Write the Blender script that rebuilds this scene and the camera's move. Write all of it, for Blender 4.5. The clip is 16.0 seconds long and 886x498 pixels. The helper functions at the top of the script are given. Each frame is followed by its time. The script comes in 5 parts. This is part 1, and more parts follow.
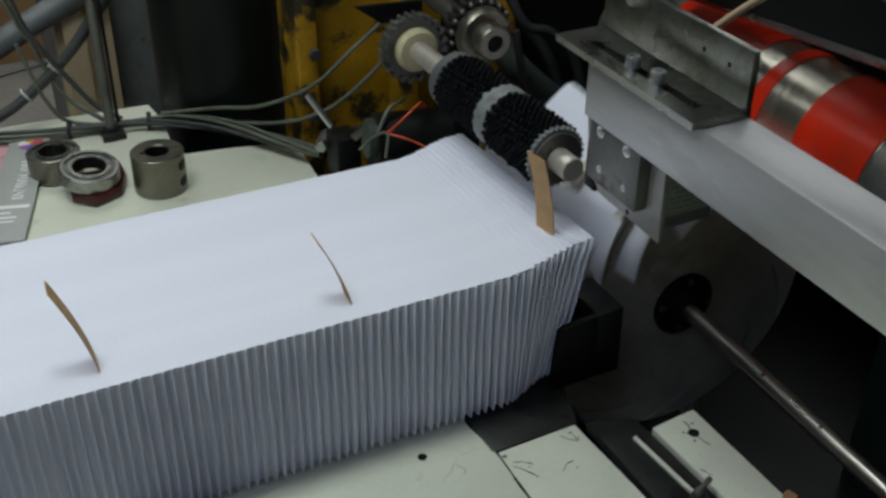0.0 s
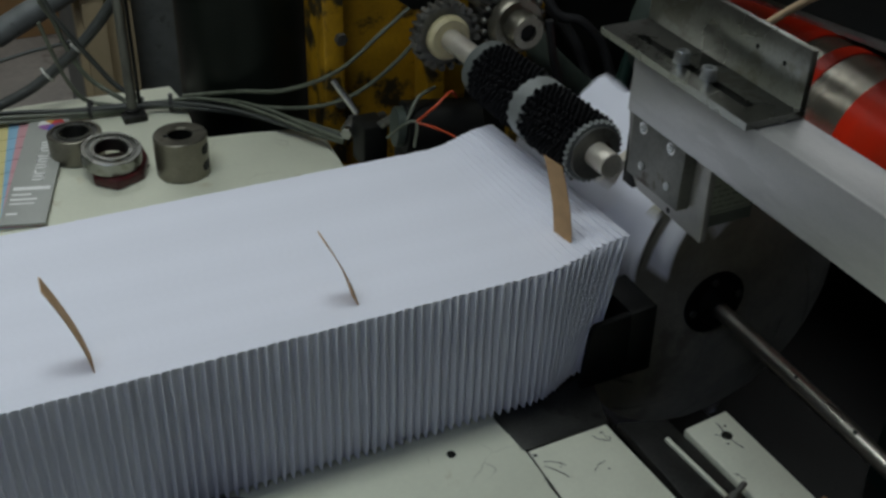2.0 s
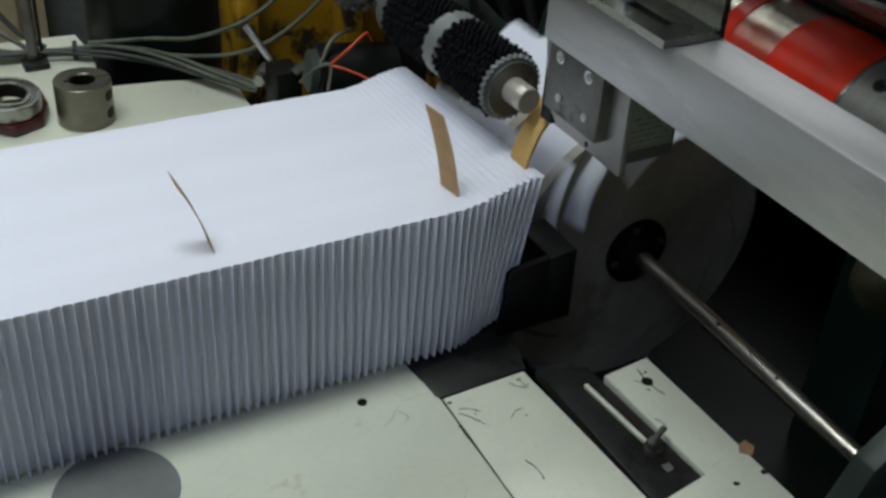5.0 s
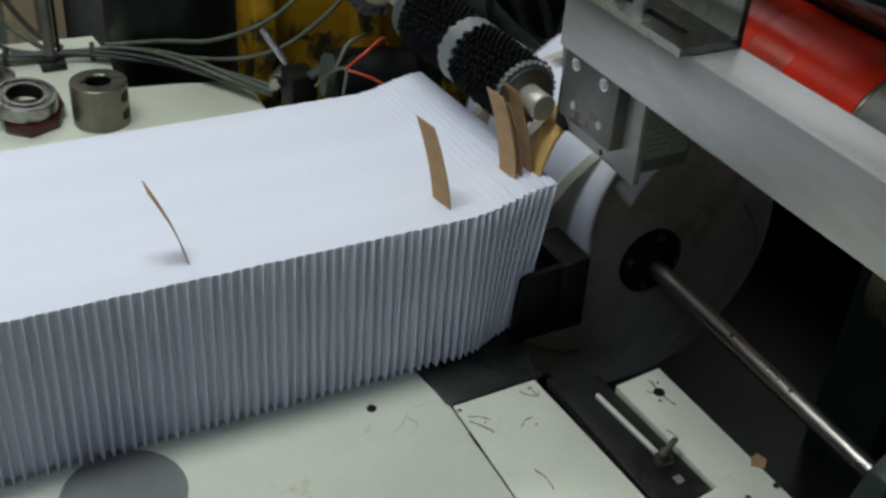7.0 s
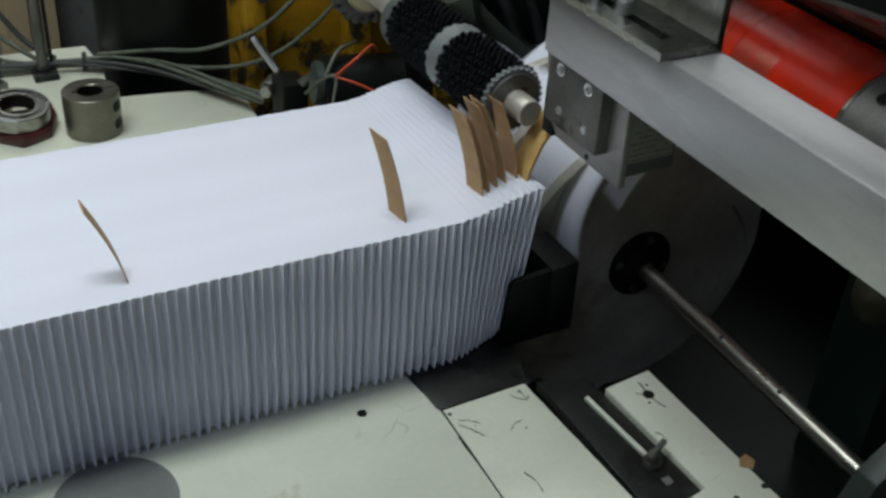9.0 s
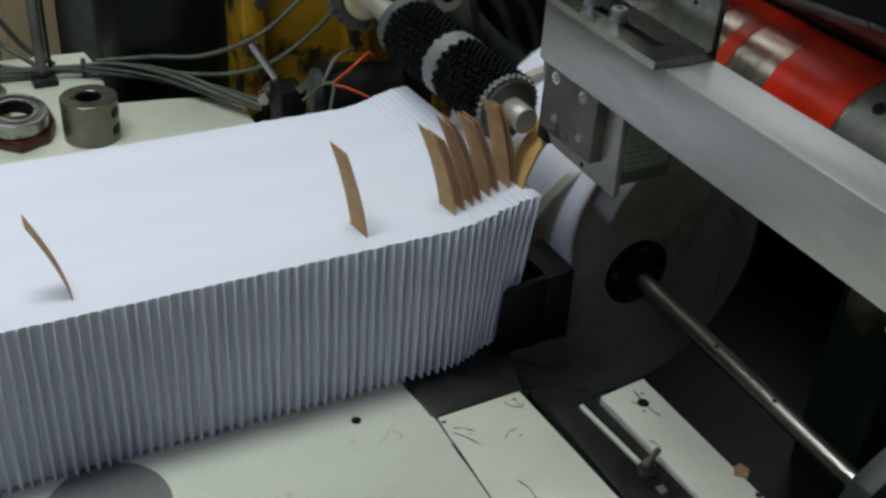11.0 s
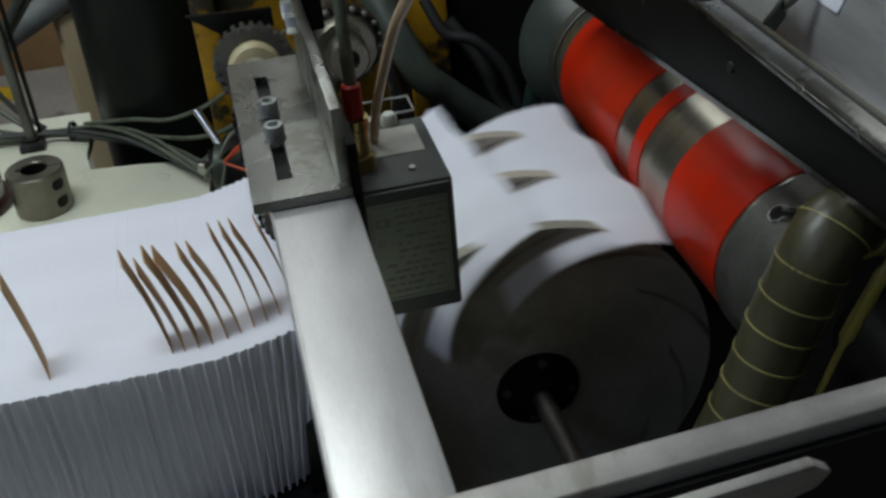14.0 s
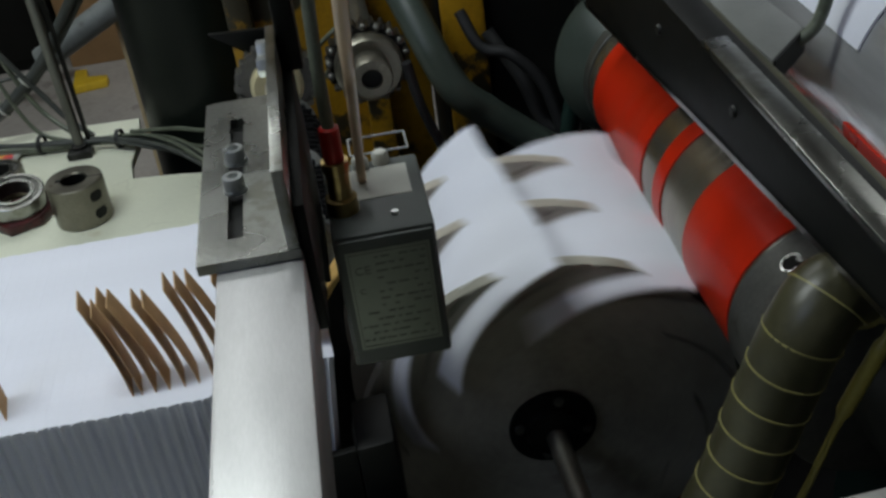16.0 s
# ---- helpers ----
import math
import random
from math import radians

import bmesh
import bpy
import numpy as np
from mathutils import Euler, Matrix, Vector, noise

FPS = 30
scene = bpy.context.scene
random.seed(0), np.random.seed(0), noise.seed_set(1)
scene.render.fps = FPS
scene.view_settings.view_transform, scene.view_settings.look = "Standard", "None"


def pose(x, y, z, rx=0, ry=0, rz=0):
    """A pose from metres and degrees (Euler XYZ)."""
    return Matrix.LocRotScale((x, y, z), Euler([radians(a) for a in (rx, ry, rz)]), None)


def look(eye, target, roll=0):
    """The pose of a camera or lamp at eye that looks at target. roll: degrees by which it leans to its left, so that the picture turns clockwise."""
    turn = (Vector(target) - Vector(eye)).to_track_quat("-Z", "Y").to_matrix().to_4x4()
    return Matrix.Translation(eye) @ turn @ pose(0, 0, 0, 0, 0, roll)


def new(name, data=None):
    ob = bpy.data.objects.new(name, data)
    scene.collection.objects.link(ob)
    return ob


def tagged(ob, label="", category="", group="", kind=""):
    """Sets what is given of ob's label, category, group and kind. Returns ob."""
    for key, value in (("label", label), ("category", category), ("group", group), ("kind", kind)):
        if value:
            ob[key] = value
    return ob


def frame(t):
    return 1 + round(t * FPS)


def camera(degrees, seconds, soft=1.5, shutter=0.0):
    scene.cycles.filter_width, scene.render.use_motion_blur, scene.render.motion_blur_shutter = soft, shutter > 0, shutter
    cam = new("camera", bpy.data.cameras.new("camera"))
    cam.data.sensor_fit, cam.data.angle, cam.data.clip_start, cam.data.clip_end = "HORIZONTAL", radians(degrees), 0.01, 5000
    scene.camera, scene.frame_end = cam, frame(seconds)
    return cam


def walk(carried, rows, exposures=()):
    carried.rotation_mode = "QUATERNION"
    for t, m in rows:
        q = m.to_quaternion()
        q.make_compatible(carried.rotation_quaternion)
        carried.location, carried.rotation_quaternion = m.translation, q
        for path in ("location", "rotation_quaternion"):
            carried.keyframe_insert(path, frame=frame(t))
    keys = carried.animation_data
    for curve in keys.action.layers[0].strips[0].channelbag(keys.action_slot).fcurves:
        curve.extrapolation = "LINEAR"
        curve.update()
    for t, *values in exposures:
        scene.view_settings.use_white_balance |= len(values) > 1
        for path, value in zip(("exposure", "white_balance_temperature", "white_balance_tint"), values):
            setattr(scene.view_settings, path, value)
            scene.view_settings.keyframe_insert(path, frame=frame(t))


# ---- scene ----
cam = camera(44.0, 16.0, 2.8, 0.5)
PATH = [
    (0, (-0.309, -0.651, 0.686), (0.445, 0.851, -0.398), 0.8),
    (0.5, (-0.318, -0.642, 0.691), (0.441, 0.851, -0.402), 1.4),
    (1, (-0.326, -0.632, 0.688), (0.419, 0.863, -0.413), 1.3),
    (1.5, (-0.33, -0.627, 0.685), (0.41, 0.865, -0.423), 1.8),
    (2, (-0.325, -0.62, 0.683), (0.419, 0.869, -0.427), 2.0),
    (2.5, (-0.322, -0.62, 0.681), (0.429, 0.863, -0.431), 2.2),
    (3, (-0.315, -0.626, 0.666), (0.474, 0.836, -0.447), 3.4),
    (3.5, (-0.304, -0.624, 0.643), (0.544, 0.808, -0.467), 4.3),
    (4, (-0.302, -0.617, 0.629), (0.548, 0.797, -0.501), 4.4),
    (6.5, (-0.295, -0.618, 0.626), (0.531, 0.821, -0.491), 4.4),
    (7, (-0.295, -0.615, 0.625), (0.527, 0.825, -0.494), 4.6),
    (7.5, (-0.297, -0.616, 0.625), (0.526, 0.823, -0.494), 4.4),
    (8, (-0.295, -0.618, 0.626), (0.53, 0.821, -0.491), 4.2),
    (8.5, (-0.288, -0.621, 0.626), (0.532, 0.821, -0.491), 3.9),
    (9, (-0.289, -0.624, 0.629), (0.535, 0.821, -0.482), 4.0),
    (11.5, (-0.28, -0.629, 0.629), (0.547, 0.829, -0.461), 4.2),
    (12, (-0.253, -0.636, 0.633), (0.592, 0.835, -0.425), 3.7),
    (12.5, (-0.184, -0.634, 0.642), (0.604, 0.861, -0.429), 1.0),
    (13, (-0.01, -0.589, 0.627), (0.52, 0.989, -0.481), -2.0),
    (13.5, (0.078, -0.599, 0.628), (0.488, 1.02, -0.472), -3.0),
    (14, (0.153, -0.602, 0.629), (0.462, 1.037, -0.474), -5.2),
    (14.5, (0.173, -0.611, 0.645), (0.407, 1.041, -0.458), -5.6),
    (15, (0.204, -0.612, 0.647), (0.388, 1.041, -0.464), -6.5),
    (15.5, (0.23, -0.59, 0.649), (0.374, 1.065, -0.465), -7.3),
    (16, (0.235, -0.569, 0.641), (0.361, 1.086, -0.476), -7.7),
]
walk(cam, [(t, look(eye, target, roll)) for t, eye, target, roll in PATH],
     [(0, -0.26), (0.5, -0.36), (1.0, -0.62), (2.0, -0.66), (2.6, -0.56), (3.2, -0.36), (3.6, -0.20), (4.0, -0.08), (9.0, -0.05), (12.0, -0.08), (13.0, -0.12), (14.0, -0.17), (15.0, -0.14), (16.0, -0.12)])

# ---- world and light ----
world = bpy.data.worlds.new("workshop_air")
scene.world = world
world.use_nodes = True
world.node_tree.nodes["Background"].inputs["Color"].default_value = (0.75, 0.85, 1.0, 1)
world.node_tree.nodes["Background"].inputs["Strength"].default_value = 0.03
scene.view_settings.exposure = 0.0


def tube_light(x, y, z, w, h, power, tint, rz=0.0):
    d = bpy.data.lights.new("added_lamp_glow", "AREA")
    d.shape, d.size, d.size_y, d.energy = "RECTANGLE", w, h, power
    d.color = tint
    ob = new("added_lamp_glow", d)
    ob.matrix_world = pose(x, y, z, 0, 0, rz)
    return ob


# unseen lamps: the main light, then one added to brighten the bar top
LAMPS = [(-0.50, 0.20, 1.75, 1.2, 0.30, 18.0, (0.885, 0.975, 0.965)), (2.45, 1.45, 1.75, 1.6, 0.80, 5.5, (0.95, 0.97, 0.96)),
         # an added bluish front fill, and one added for the bar and background
         (-1.15, -0.95, 1.75, 1.2, 0.30, 5.9, (0.50, 0.64, 1.0)), (-0.10, 1.70, 1.75, 1.6, 0.40, 14.0, (0.92, 0.97, 0.98))]
for lamp in LAMPS:
    tube_light(*lamp)


# ---- materials ----
def mat(name, base, rough=0.5, metal=0.0, vary=0.15, scale=30.0, bump=0.05, fine=400.0, second=None, patch=0.0,
        patch_scale=8.0, spec=0.5, rough_vary=0.1, stretch=(1, 1, 1), detail=4.0, cracks=None):
    """Procedural surface: grain and stains at two scales, optional chipped second colour."""
    m = bpy.data.materials.new(name)
    m.use_nodes = True
    nt = m.node_tree
    n, link = nt.nodes, nt.links.new
    b = n["Principled BSDF"]
    b.inputs["Roughness"].default_value, b.inputs["Metallic"].default_value = rough, metal
    b.inputs["Specular IOR Level"].default_value = spec
    tc = n.new("ShaderNodeTexCoord")
    mp = n.new("ShaderNodeMapping")
    mp.inputs["Scale"].default_value = stretch
    link(tc.outputs["Object"], mp.inputs["Vector"])
    n1 = n.new("ShaderNodeTexNoise")
    n1.inputs["Scale"].default_value, n1.inputs["Detail"].default_value = scale, detail
    n2 = n.new("ShaderNodeTexNoise")
    n2.inputs["Scale"].default_value, n2.inputs["Detail"].default_value = fine, 3.0
    for q in (n1, n2):
        link(mp.outputs["Vector"], q.inputs["Vector"])
    ramp = n.new("ShaderNodeValToRGB")
    lo = tuple(c * (1 - vary) for c in base)
    hi = tuple(min(1.0, c * (1 + vary)) for c in base)
    ramp.color_ramp.elements[0].position, ramp.color_ramp.elements[0].color = 0.3, (*lo, 1)
    ramp.color_ramp.elements[1].position, ramp.color_ramp.elements[1].color = 0.7, (*hi, 1)
    link(n1.outputs["Fac"], ramp.inputs["Fac"])
    out = ramp.outputs["Color"]
    mix = n.new("ShaderNodeMix")
    mix.data_type, mix.blend_type = "RGBA", "MULTIPLY"
    mix.inputs["Factor"].default_value = min(1.0, vary * 1.5)
    link(out, mix.inputs["A"])
    link(n2.outputs["Fac"], mix.inputs["B"])
    out = mix.outputs["Result"]
    if second is not None:
        n3 = n.new("ShaderNodeTexNoise")
        n3.inputs["Scale"].default_value, n3.inputs["Detail"].default_value = patch_scale, 6.0
        n3.inputs["Roughness"].default_value = 0.65
        link(mp.outputs["Vector"], n3.inputs["Vector"])
        r3 = n.new("ShaderNodeValToRGB")
        r3.color_ramp.elements[0].position, r3.color_ramp.elements[1].position = 1 - patch - 0.03, 1 - patch + 0.03
        link(n3.outputs["Fac"], r3.inputs["Fac"])
        mx = n.new("ShaderNodeMix")
        mx.data_type = "RGBA"
        link(r3.outputs["Color"], mx.inputs["Factor"])
        link(out, mx.inputs["A"])
        mx.inputs["B"].default_value = (*second, 1)
        out = mx.outputs["Result"]
    if cracks is not None:
        # fine scratches and crazing, broken up by a coarse mask
        ds = n.new("ShaderNodeTexNoise")
        ds.inputs["Scale"].default_value, ds.inputs["Detail"].default_value = 9.0, 3.0
        link(mp.outputs["Vector"], ds.inputs["Vector"])
        va = n.new("ShaderNodeVectorMath")
        va.operation = "MULTIPLY_ADD"
        va.inputs[1].default_value = (0.12, 0.12, 0.12)
        link(ds.outputs["Color"], va.inputs[0])
        link(mp.outputs["Vector"], va.inputs[2])
        vo = n.new("ShaderNodeTexVoronoi")
        vo.feature = "DISTANCE_TO_EDGE"
        vo.inputs["Scale"].default_value = 16.0
        link(va.outputs["Vector"], vo.inputs["Vector"])
        rc = n.new("ShaderNodeValToRGB")
        rc.color_ramp.elements[0].position, rc.color_ramp.elements[0].color = 0.003, (0.8, 0.8, 0.8, 1)
        rc.color_ramp.elements[1].position, rc.color_ramp.elements[1].color = 0.014, (0, 0, 0, 1)
        link(vo.outputs["Distance"], rc.inputs["Fac"])
        nm = n.new("ShaderNodeTexNoise")
        nm.inputs["Scale"].default_value, nm.inputs["Detail"].default_value = 13.0, 5.0
        link(mp.outputs["Vector"], nm.inputs["Vector"])
        rm = n.new("ShaderNodeValToRGB")
        rm.color_ramp.elements[0].position, rm.color_ramp.elements[1].position = 0.55, 0.74
        link(nm.outputs["Fac"], rm.inputs["Fac"])
        mu = n.new("ShaderNodeMath")
        mu.operation = "MULTIPLY"
        link(rc.outputs["Color"], mu.inputs[0])
        link(rm.outputs["Color"], mu.inputs[1])
        mc = n.new("ShaderNodeMix")
        mc.data_type = "RGBA"
        link(mu.outputs["Value"], mc.inputs["Factor"])
        link(out, mc.inputs["A"])
        mc.inputs["B"].default_value = (*cracks, 1)
        out = mc.outputs["Result"]
    link(out, b.inputs["Base Color"])
    mr = n.new("ShaderNodeMapRange")
    mr.inputs["To Min"].default_value, mr.inputs["To Max"].default_value = max(0.03, rough - rough_vary), min(1.0, rough + rough_vary)
    link(n1.outputs["Fac"], mr.inputs["Value"])
    link(mr.outputs["Result"], b.inputs["Roughness"])
    if bump:
        bp = n.new("ShaderNodeBump")
        bp.inputs["Strength"].default_value, bp.inputs["Distance"].default_value = bump, 0.002
        link(n2.outputs["Fac"], bp.inputs["Height"])
        link(bp.outputs["Normal"], b.inputs["Normal"])
    return m


M_PAPER = mat("white_paper", (0.79, 0.80, 0.885), 0.75, 0, 0.03, 14, 0.03, 250, spec=0.2)
M_KRAFT = mat("brown_card", (0.51, 0.32, 0.16), 0.75, 0, 0.12, 60, 0.08, 500, spec=0.2)
M_KRAFT_BOLD = mat("ochre_card", (0.60, 0.38, 0.13), 0.7, 0, 0.12, 60, 0.08, 500, spec=0.25)
M_TABLE = mat("greenish_white_enamel", (0.72, 0.735, 0.60), 0.36, 0, 0.06, 9, 0.05, 180, (0.58, 0.56, 0.42), 0.36, 14, cracks=(0.20, 0.19, 0.14))
M_TABLE_B = mat("white_enamel_plate", (0.72, 0.73, 0.60), 0.38, 0, 0.08, 12, 0.06, 220, (0.50, 0.47, 0.36), 0.37, 20, cracks=(0.08, 0.07, 0.05))
M_DARKMETAL = mat("dark_oily_steel", (0.055, 0.055, 0.052), 0.38, 0.6, 0.35, 20, 0.12, 300, (0.02, 0.02, 0.018), 0.45, 12)
M_BLACK = mat("black_paint", (0.0075, 0.008, 0.007), 0.5, 0, 0.3, 15, 0.05, 200, spec=0.22)
M_BLACKRUB = mat("black_rubber", (0.014, 0.014, 0.015), 0.62, 0, 0.3, 40, 0.15, 350)
M_ALU = mat("brushed_aluminium", (0.55, 0.545, 0.54), 0.46, 0.80, 0.12, 9, 0.05, 260, (0.47, 0.465, 0.46), 0.44, 7, stretch=(4, 0.8, 4), rough_vary=0.10)
M_ALU_SIDE = mat("milled_aluminium", (0.43, 0.42, 0.40), 0.44, 0.75, 0.14, 14, 0.06, 300, (0.30, 0.29, 0.26), 0.36, 12, stretch=(3, 1, 3))
M_STEEL = mat("bare_steel", (0.36, 0.365, 0.335), 0.28, 1.0, 0.20, 18, 0.07, 350, (0.24, 0.24, 0.205), 0.40, 16, rough_vary=0.14)
M_STEEL_DULL = mat("dull_grey_steel", (0.22, 0.22, 0.20), 0.48, 0.85, 0.25, 22, 0.1, 300, (0.09, 0.075, 0.055), 0.38, 18)
M_CHROME = mat("chromed_steel", (0.66, 0.65, 0.62), 0.2, 1.0, 0.12, 25, 0.03, 400, rough_vary=0.1)
M_SHAFT = mat("ground_steel_shaft", (0.46, 0.44, 0.39), 0.30, 0.95, 0.20, 25, 0.05, 350, (0.22, 0.18, 0.13), 0.37, 22, stretch=(1, 0.4, 1), rough_vary=0.14)
M_STUB = mat("turned_steel", (0.62, 0.58, 0.50), 0.35, 0.55, 0.14, 30, 0.05, 350)
M_CORE = mat("worn_roller_steel", (0.43, 0.40, 0.33), 0.26, 0.88, 0.22, 20, 0.06, 300, (0.24, 0.21, 0.15), 0.38, 16, rough_vary=0.12)
M_GREYGREEN = mat("grey_green_enamel", (0.055, 0.072, 0.060), 0.42, 0, 0.2, 14, 0.05, 200)
M_ZINC = mat("zinc_plated_steel", (0.55, 0.57, 0.56), 0.30, 0.85, 0.14, 60, 0.03, 600)
M_RED = mat("red_rubber", (0.64, 0.024, 0.005), 0.30, 0, 0.18, 16, 0.05, 260, (0.44, 0.033, 0.012), 0.42, 10, rough_vary=0.12, spec=0.28)
M_YELLOW = mat("chipped_yellow_paint", (0.50, 0.27, 0.010), 0.45, 0, 0.28, 14, 0.12, 200, (0.03, 0.024, 0.012), 0.47, 11)
M_GREENBLACK = mat("green_black_enamel", (0.006, 0.009, 0.007), 0.38, 0, 0.3, 6, 0.03, 120, spec=0.2)
M_GREEN = mat("dark_green_enamel", (0.014, 0.036, 0.029), 0.4, 0, 0.2, 8, 0.04, 150)
M_GREYPLASTIC = mat("grey_plastic", (0.085, 0.095, 0.09), 0.5, 0, 0.1, 30, 0.06, 500)
M_DISC = mat("oily_grey_disc", (0.42, 0.405, 0.34), 0.5, 0.1, 0.25, 12, 0.06, 200, (0.28, 0.265, 0.215), 0.4, 9)
M_LABEL = mat("silver_label", (0.30, 0.33, 0.275), 0.45, 0.2, 0.06, 40, 0.02, 300)
M_COUPLING = mat("machined_brown_steel", (0.25, 0.235, 0.19), 0.36, 0.85, 0.22, 26, 0.08, 350, (0.13, 0.11, 0.075), 0.36, 30, rough_vary=0.16)
M_TOOTH = mat("grey_toothed_collar", (0.23, 0.245, 0.24), 0.5, 0.3, 0.16, 30, 0.06, 300, (0.13, 0.135, 0.13), 0.38, 40)
M_BEIGE = mat("worn_beige_disc", (0.55, 0.50, 0.42), 0.6, 0, 0.14, 18, 0.05, 200)
M_STICKER = mat("pale_sticker", (0.55, 0.55, 0.50), 0.55, 0, 0.05, 40, 0.02, 300)
M_PRINT = mat("faded_print", (0.16, 0.17, 0.15), 0.6, 0, 0.1, 50, 0.0, 300)
M_SATIN = mat("satin_chrome", (0.84, 0.84, 0.85), 0.17, 0.68, 0.12, 8, 0.10, 60, (0.60, 0.60, 0.62), 0.42, 12, stretch=(4, 0.7, 4), rough_vary=0.12)
M_LIP = mat("polished_dark_steel", (0.24, 0.225, 0.21), 0.26, 1.0, 0.15, 30, 0.03, 300, (0.14, 0.13, 0.12), 0.4, 20)
M_NYLON = mat("cream_nylon", (0.62, 0.55, 0.33), 0.4, 0, 0.14, 30, 0.05, 300)
M_BRASS = mat("brass", (0.50, 0.37, 0.16), 0.3, 1.0, 0.15, 40, 0.05, 300)
M_REDPLASTIC = mat("red_plastic", (0.42, 0.012, 0.01), 0.35, 0, 0.1, 40, 0.02, 300)
M_CABLE = mat("grey_cable", (0.13, 0.145, 0.105), 0.45, 0, 0.22, 60, 0.04, 400, (0.07, 0.08, 0.055), 0.4, 25)
M_CABLE_D = mat("dark_cable", (0.05, 0.055, 0.05), 0.5, 0, 0.15, 60, 0.04, 400)
M_ORANGEWIRE = mat("orange_wire", (0.66, 0.10, 0.035), 0.45, 0, 0.15, 60, 0.02, 400)
M_TUBE = mat("beige_air_tube", (0.62, 0.45, 0.28), 0.4, 0, 0.08, 30, 0.02, 300)
M_BRUSH = mat("black_bristles", (0.007, 0.007, 0.008), 0.75, 0, 0.3, 60, 0.25, 500, spec=0.2)
M_FLOOR = mat("worn_concrete", (0.44, 0.41, 0.37), 0.7, 0, 0.2, 3, 0.1, 60, (0.12, 0.10, 0.085), 0.4, 2)
M_WALL = mat("dim_plaster", (0.32, 0.31, 0.29), 0.8, 0, 0.12, 2, 0.1, 40)
M_TAN = mat("tan_board", (0.54, 0.43, 0.26), 0.65, 0, 0.1, 6, 0.05, 100)
M_CARTON = mat("corrugated_carton", (0.34, 0.20, 0.09), 0.75, 0, 0.15, 8, 0.06, 120)
M_HOSE = mat("olive_ribbed_hose", (0.058, 0.054, 0.026), 0.38, 0, 0.3, 20, 0.06, 200, (0.10, 0.09, 0.04), 0.33, 14)
M_RING = mat("yellowed_hose_ring", (0.30, 0.27, 0.10), 0.4, 0, 0.2, 40, 0.03, 300)
M_YELLOWBRIGHT = mat("yellow_plastic", (0.75, 0.50, 0.03), 0.45, 0, 0.1, 30, 0.03, 300)
M_BLOCK = mat("grey_cast_metal", (0.19, 0.195, 0.185), 0.5, 0.2, 0.12, 30, 0.06, 300)
M_YELLOWWIRE = mat("yellow_sleeve", (0.30, 0.25, 0.05), 0.45, 0, 0.2, 40, 0.03, 300)
M_MAROON = mat("maroon_grease_pad", (0.085, 0.012, 0.013), 0.35, 0, 0.35, 40, 0.1, 200, (0.03, 0.010, 0.008), 0.42, 30)
M_BOOK = mat("grey_card_cover", (0.36, 0.37, 0.34), 0.45, 0, 0.06, 20, 0.02, 200)
M_WHITEINK = mat("white_print", (0.78, 0.78, 0.76), 0.5, 0, 0.03, 40, 0.0, 200)
M_DIFF = bpy.data.materials.new("lit_diffuser")
M_DIFF.use_nodes = True
M_DIFF.node_tree.nodes["Principled BSDF"].inputs["Emission Color"].default_value = (0.92, 0.97, 1, 1)
M_DIFF.node_tree.nodes["Principled BSDF"].inputs["Emission Strength"].default_value = 2.0


# ---- mesh helpers ----
def finish(bm, material, name, smooth=None):
    me = bpy.data.meshes.new(name)
    bmesh.ops.recalc_face_normals(bm, faces=bm.faces)
    bm.to_mesh(me)
    bm.free()
    me.materials.append(material)
    if smooth:
        me.polygons.foreach_set("use_smooth", [True] * len(me.polygons))
        me.set_sharp_from_angle(angle=radians(smooth))
    return me


def thing(name, at, label, category, group="", kind=""):
    ob = new(name)
    ob.location = at
    ob.empty_display_size = 0.02
    return tagged(ob, label, category, group, kind)


def origin(ob):
    p, v = ob, Vector((0, 0, 0))
    while p:
        v += p.location
        p = p.parent
    return v


def part(name, bm, material, parent, label="", smooth=40, local=False):
    """A mesh part. Geometry comes in world metres unless local, and hangs under its thing."""
    if not local:
        bmesh.ops.translate(bm, verts=bm.verts, vec=-origin(parent))
    ob = new(name, finish(bm, material, name, smooth))
    ob.parent = parent
    return tagged(ob, label)


def single(name, bm, material, label, category, at=(0, 0, 0), smooth=40, kind="", group=""):
    bmesh.ops.translate(bm, verts=bm.verts, vec=-Vector(at))
    ob = new(name, finish(bm, material, name, smooth))
    ob.location = at
    return tagged(ob, label, category, group, kind)


def box(x0, x1, y0, y1, z0, z1, bevel=0.0, seg=2, bm=None):
    b = bmesh.new()
    bmesh.ops.create_cube(b, size=1)
    bmesh.ops.scale(b, vec=(x1 - x0, y1 - y0, z1 - z0), verts=b.verts)
    bmesh.ops.translate(b, vec=((x0 + x1) / 2, (y0 + y1) / 2, (z0 + z1) / 2), verts=b.verts)
    if bevel:
        bmesh.ops.bevel(b, geom=b.edges, offset=bevel, segments=seg, affect="EDGES", profile=0.5)
    return merge(bm, b)


def merge(bm, b):
    if bm is None:
        return b
    me = bpy.data.meshes.new("tmp")
    b.to_mesh(me)
    b.free()
    bm.from_mesh(me)
    bpy.data.meshes.remove(me)
    return bm


def frame_of(axis):
    a = Vector(axis).normalized()
    up = Vector((0, 0, 1)) if abs(a.z) < 0.9 else Vector((1, 0, 0))
    s = a.cross(up).normalized()
    return a, s, s.cross(a)


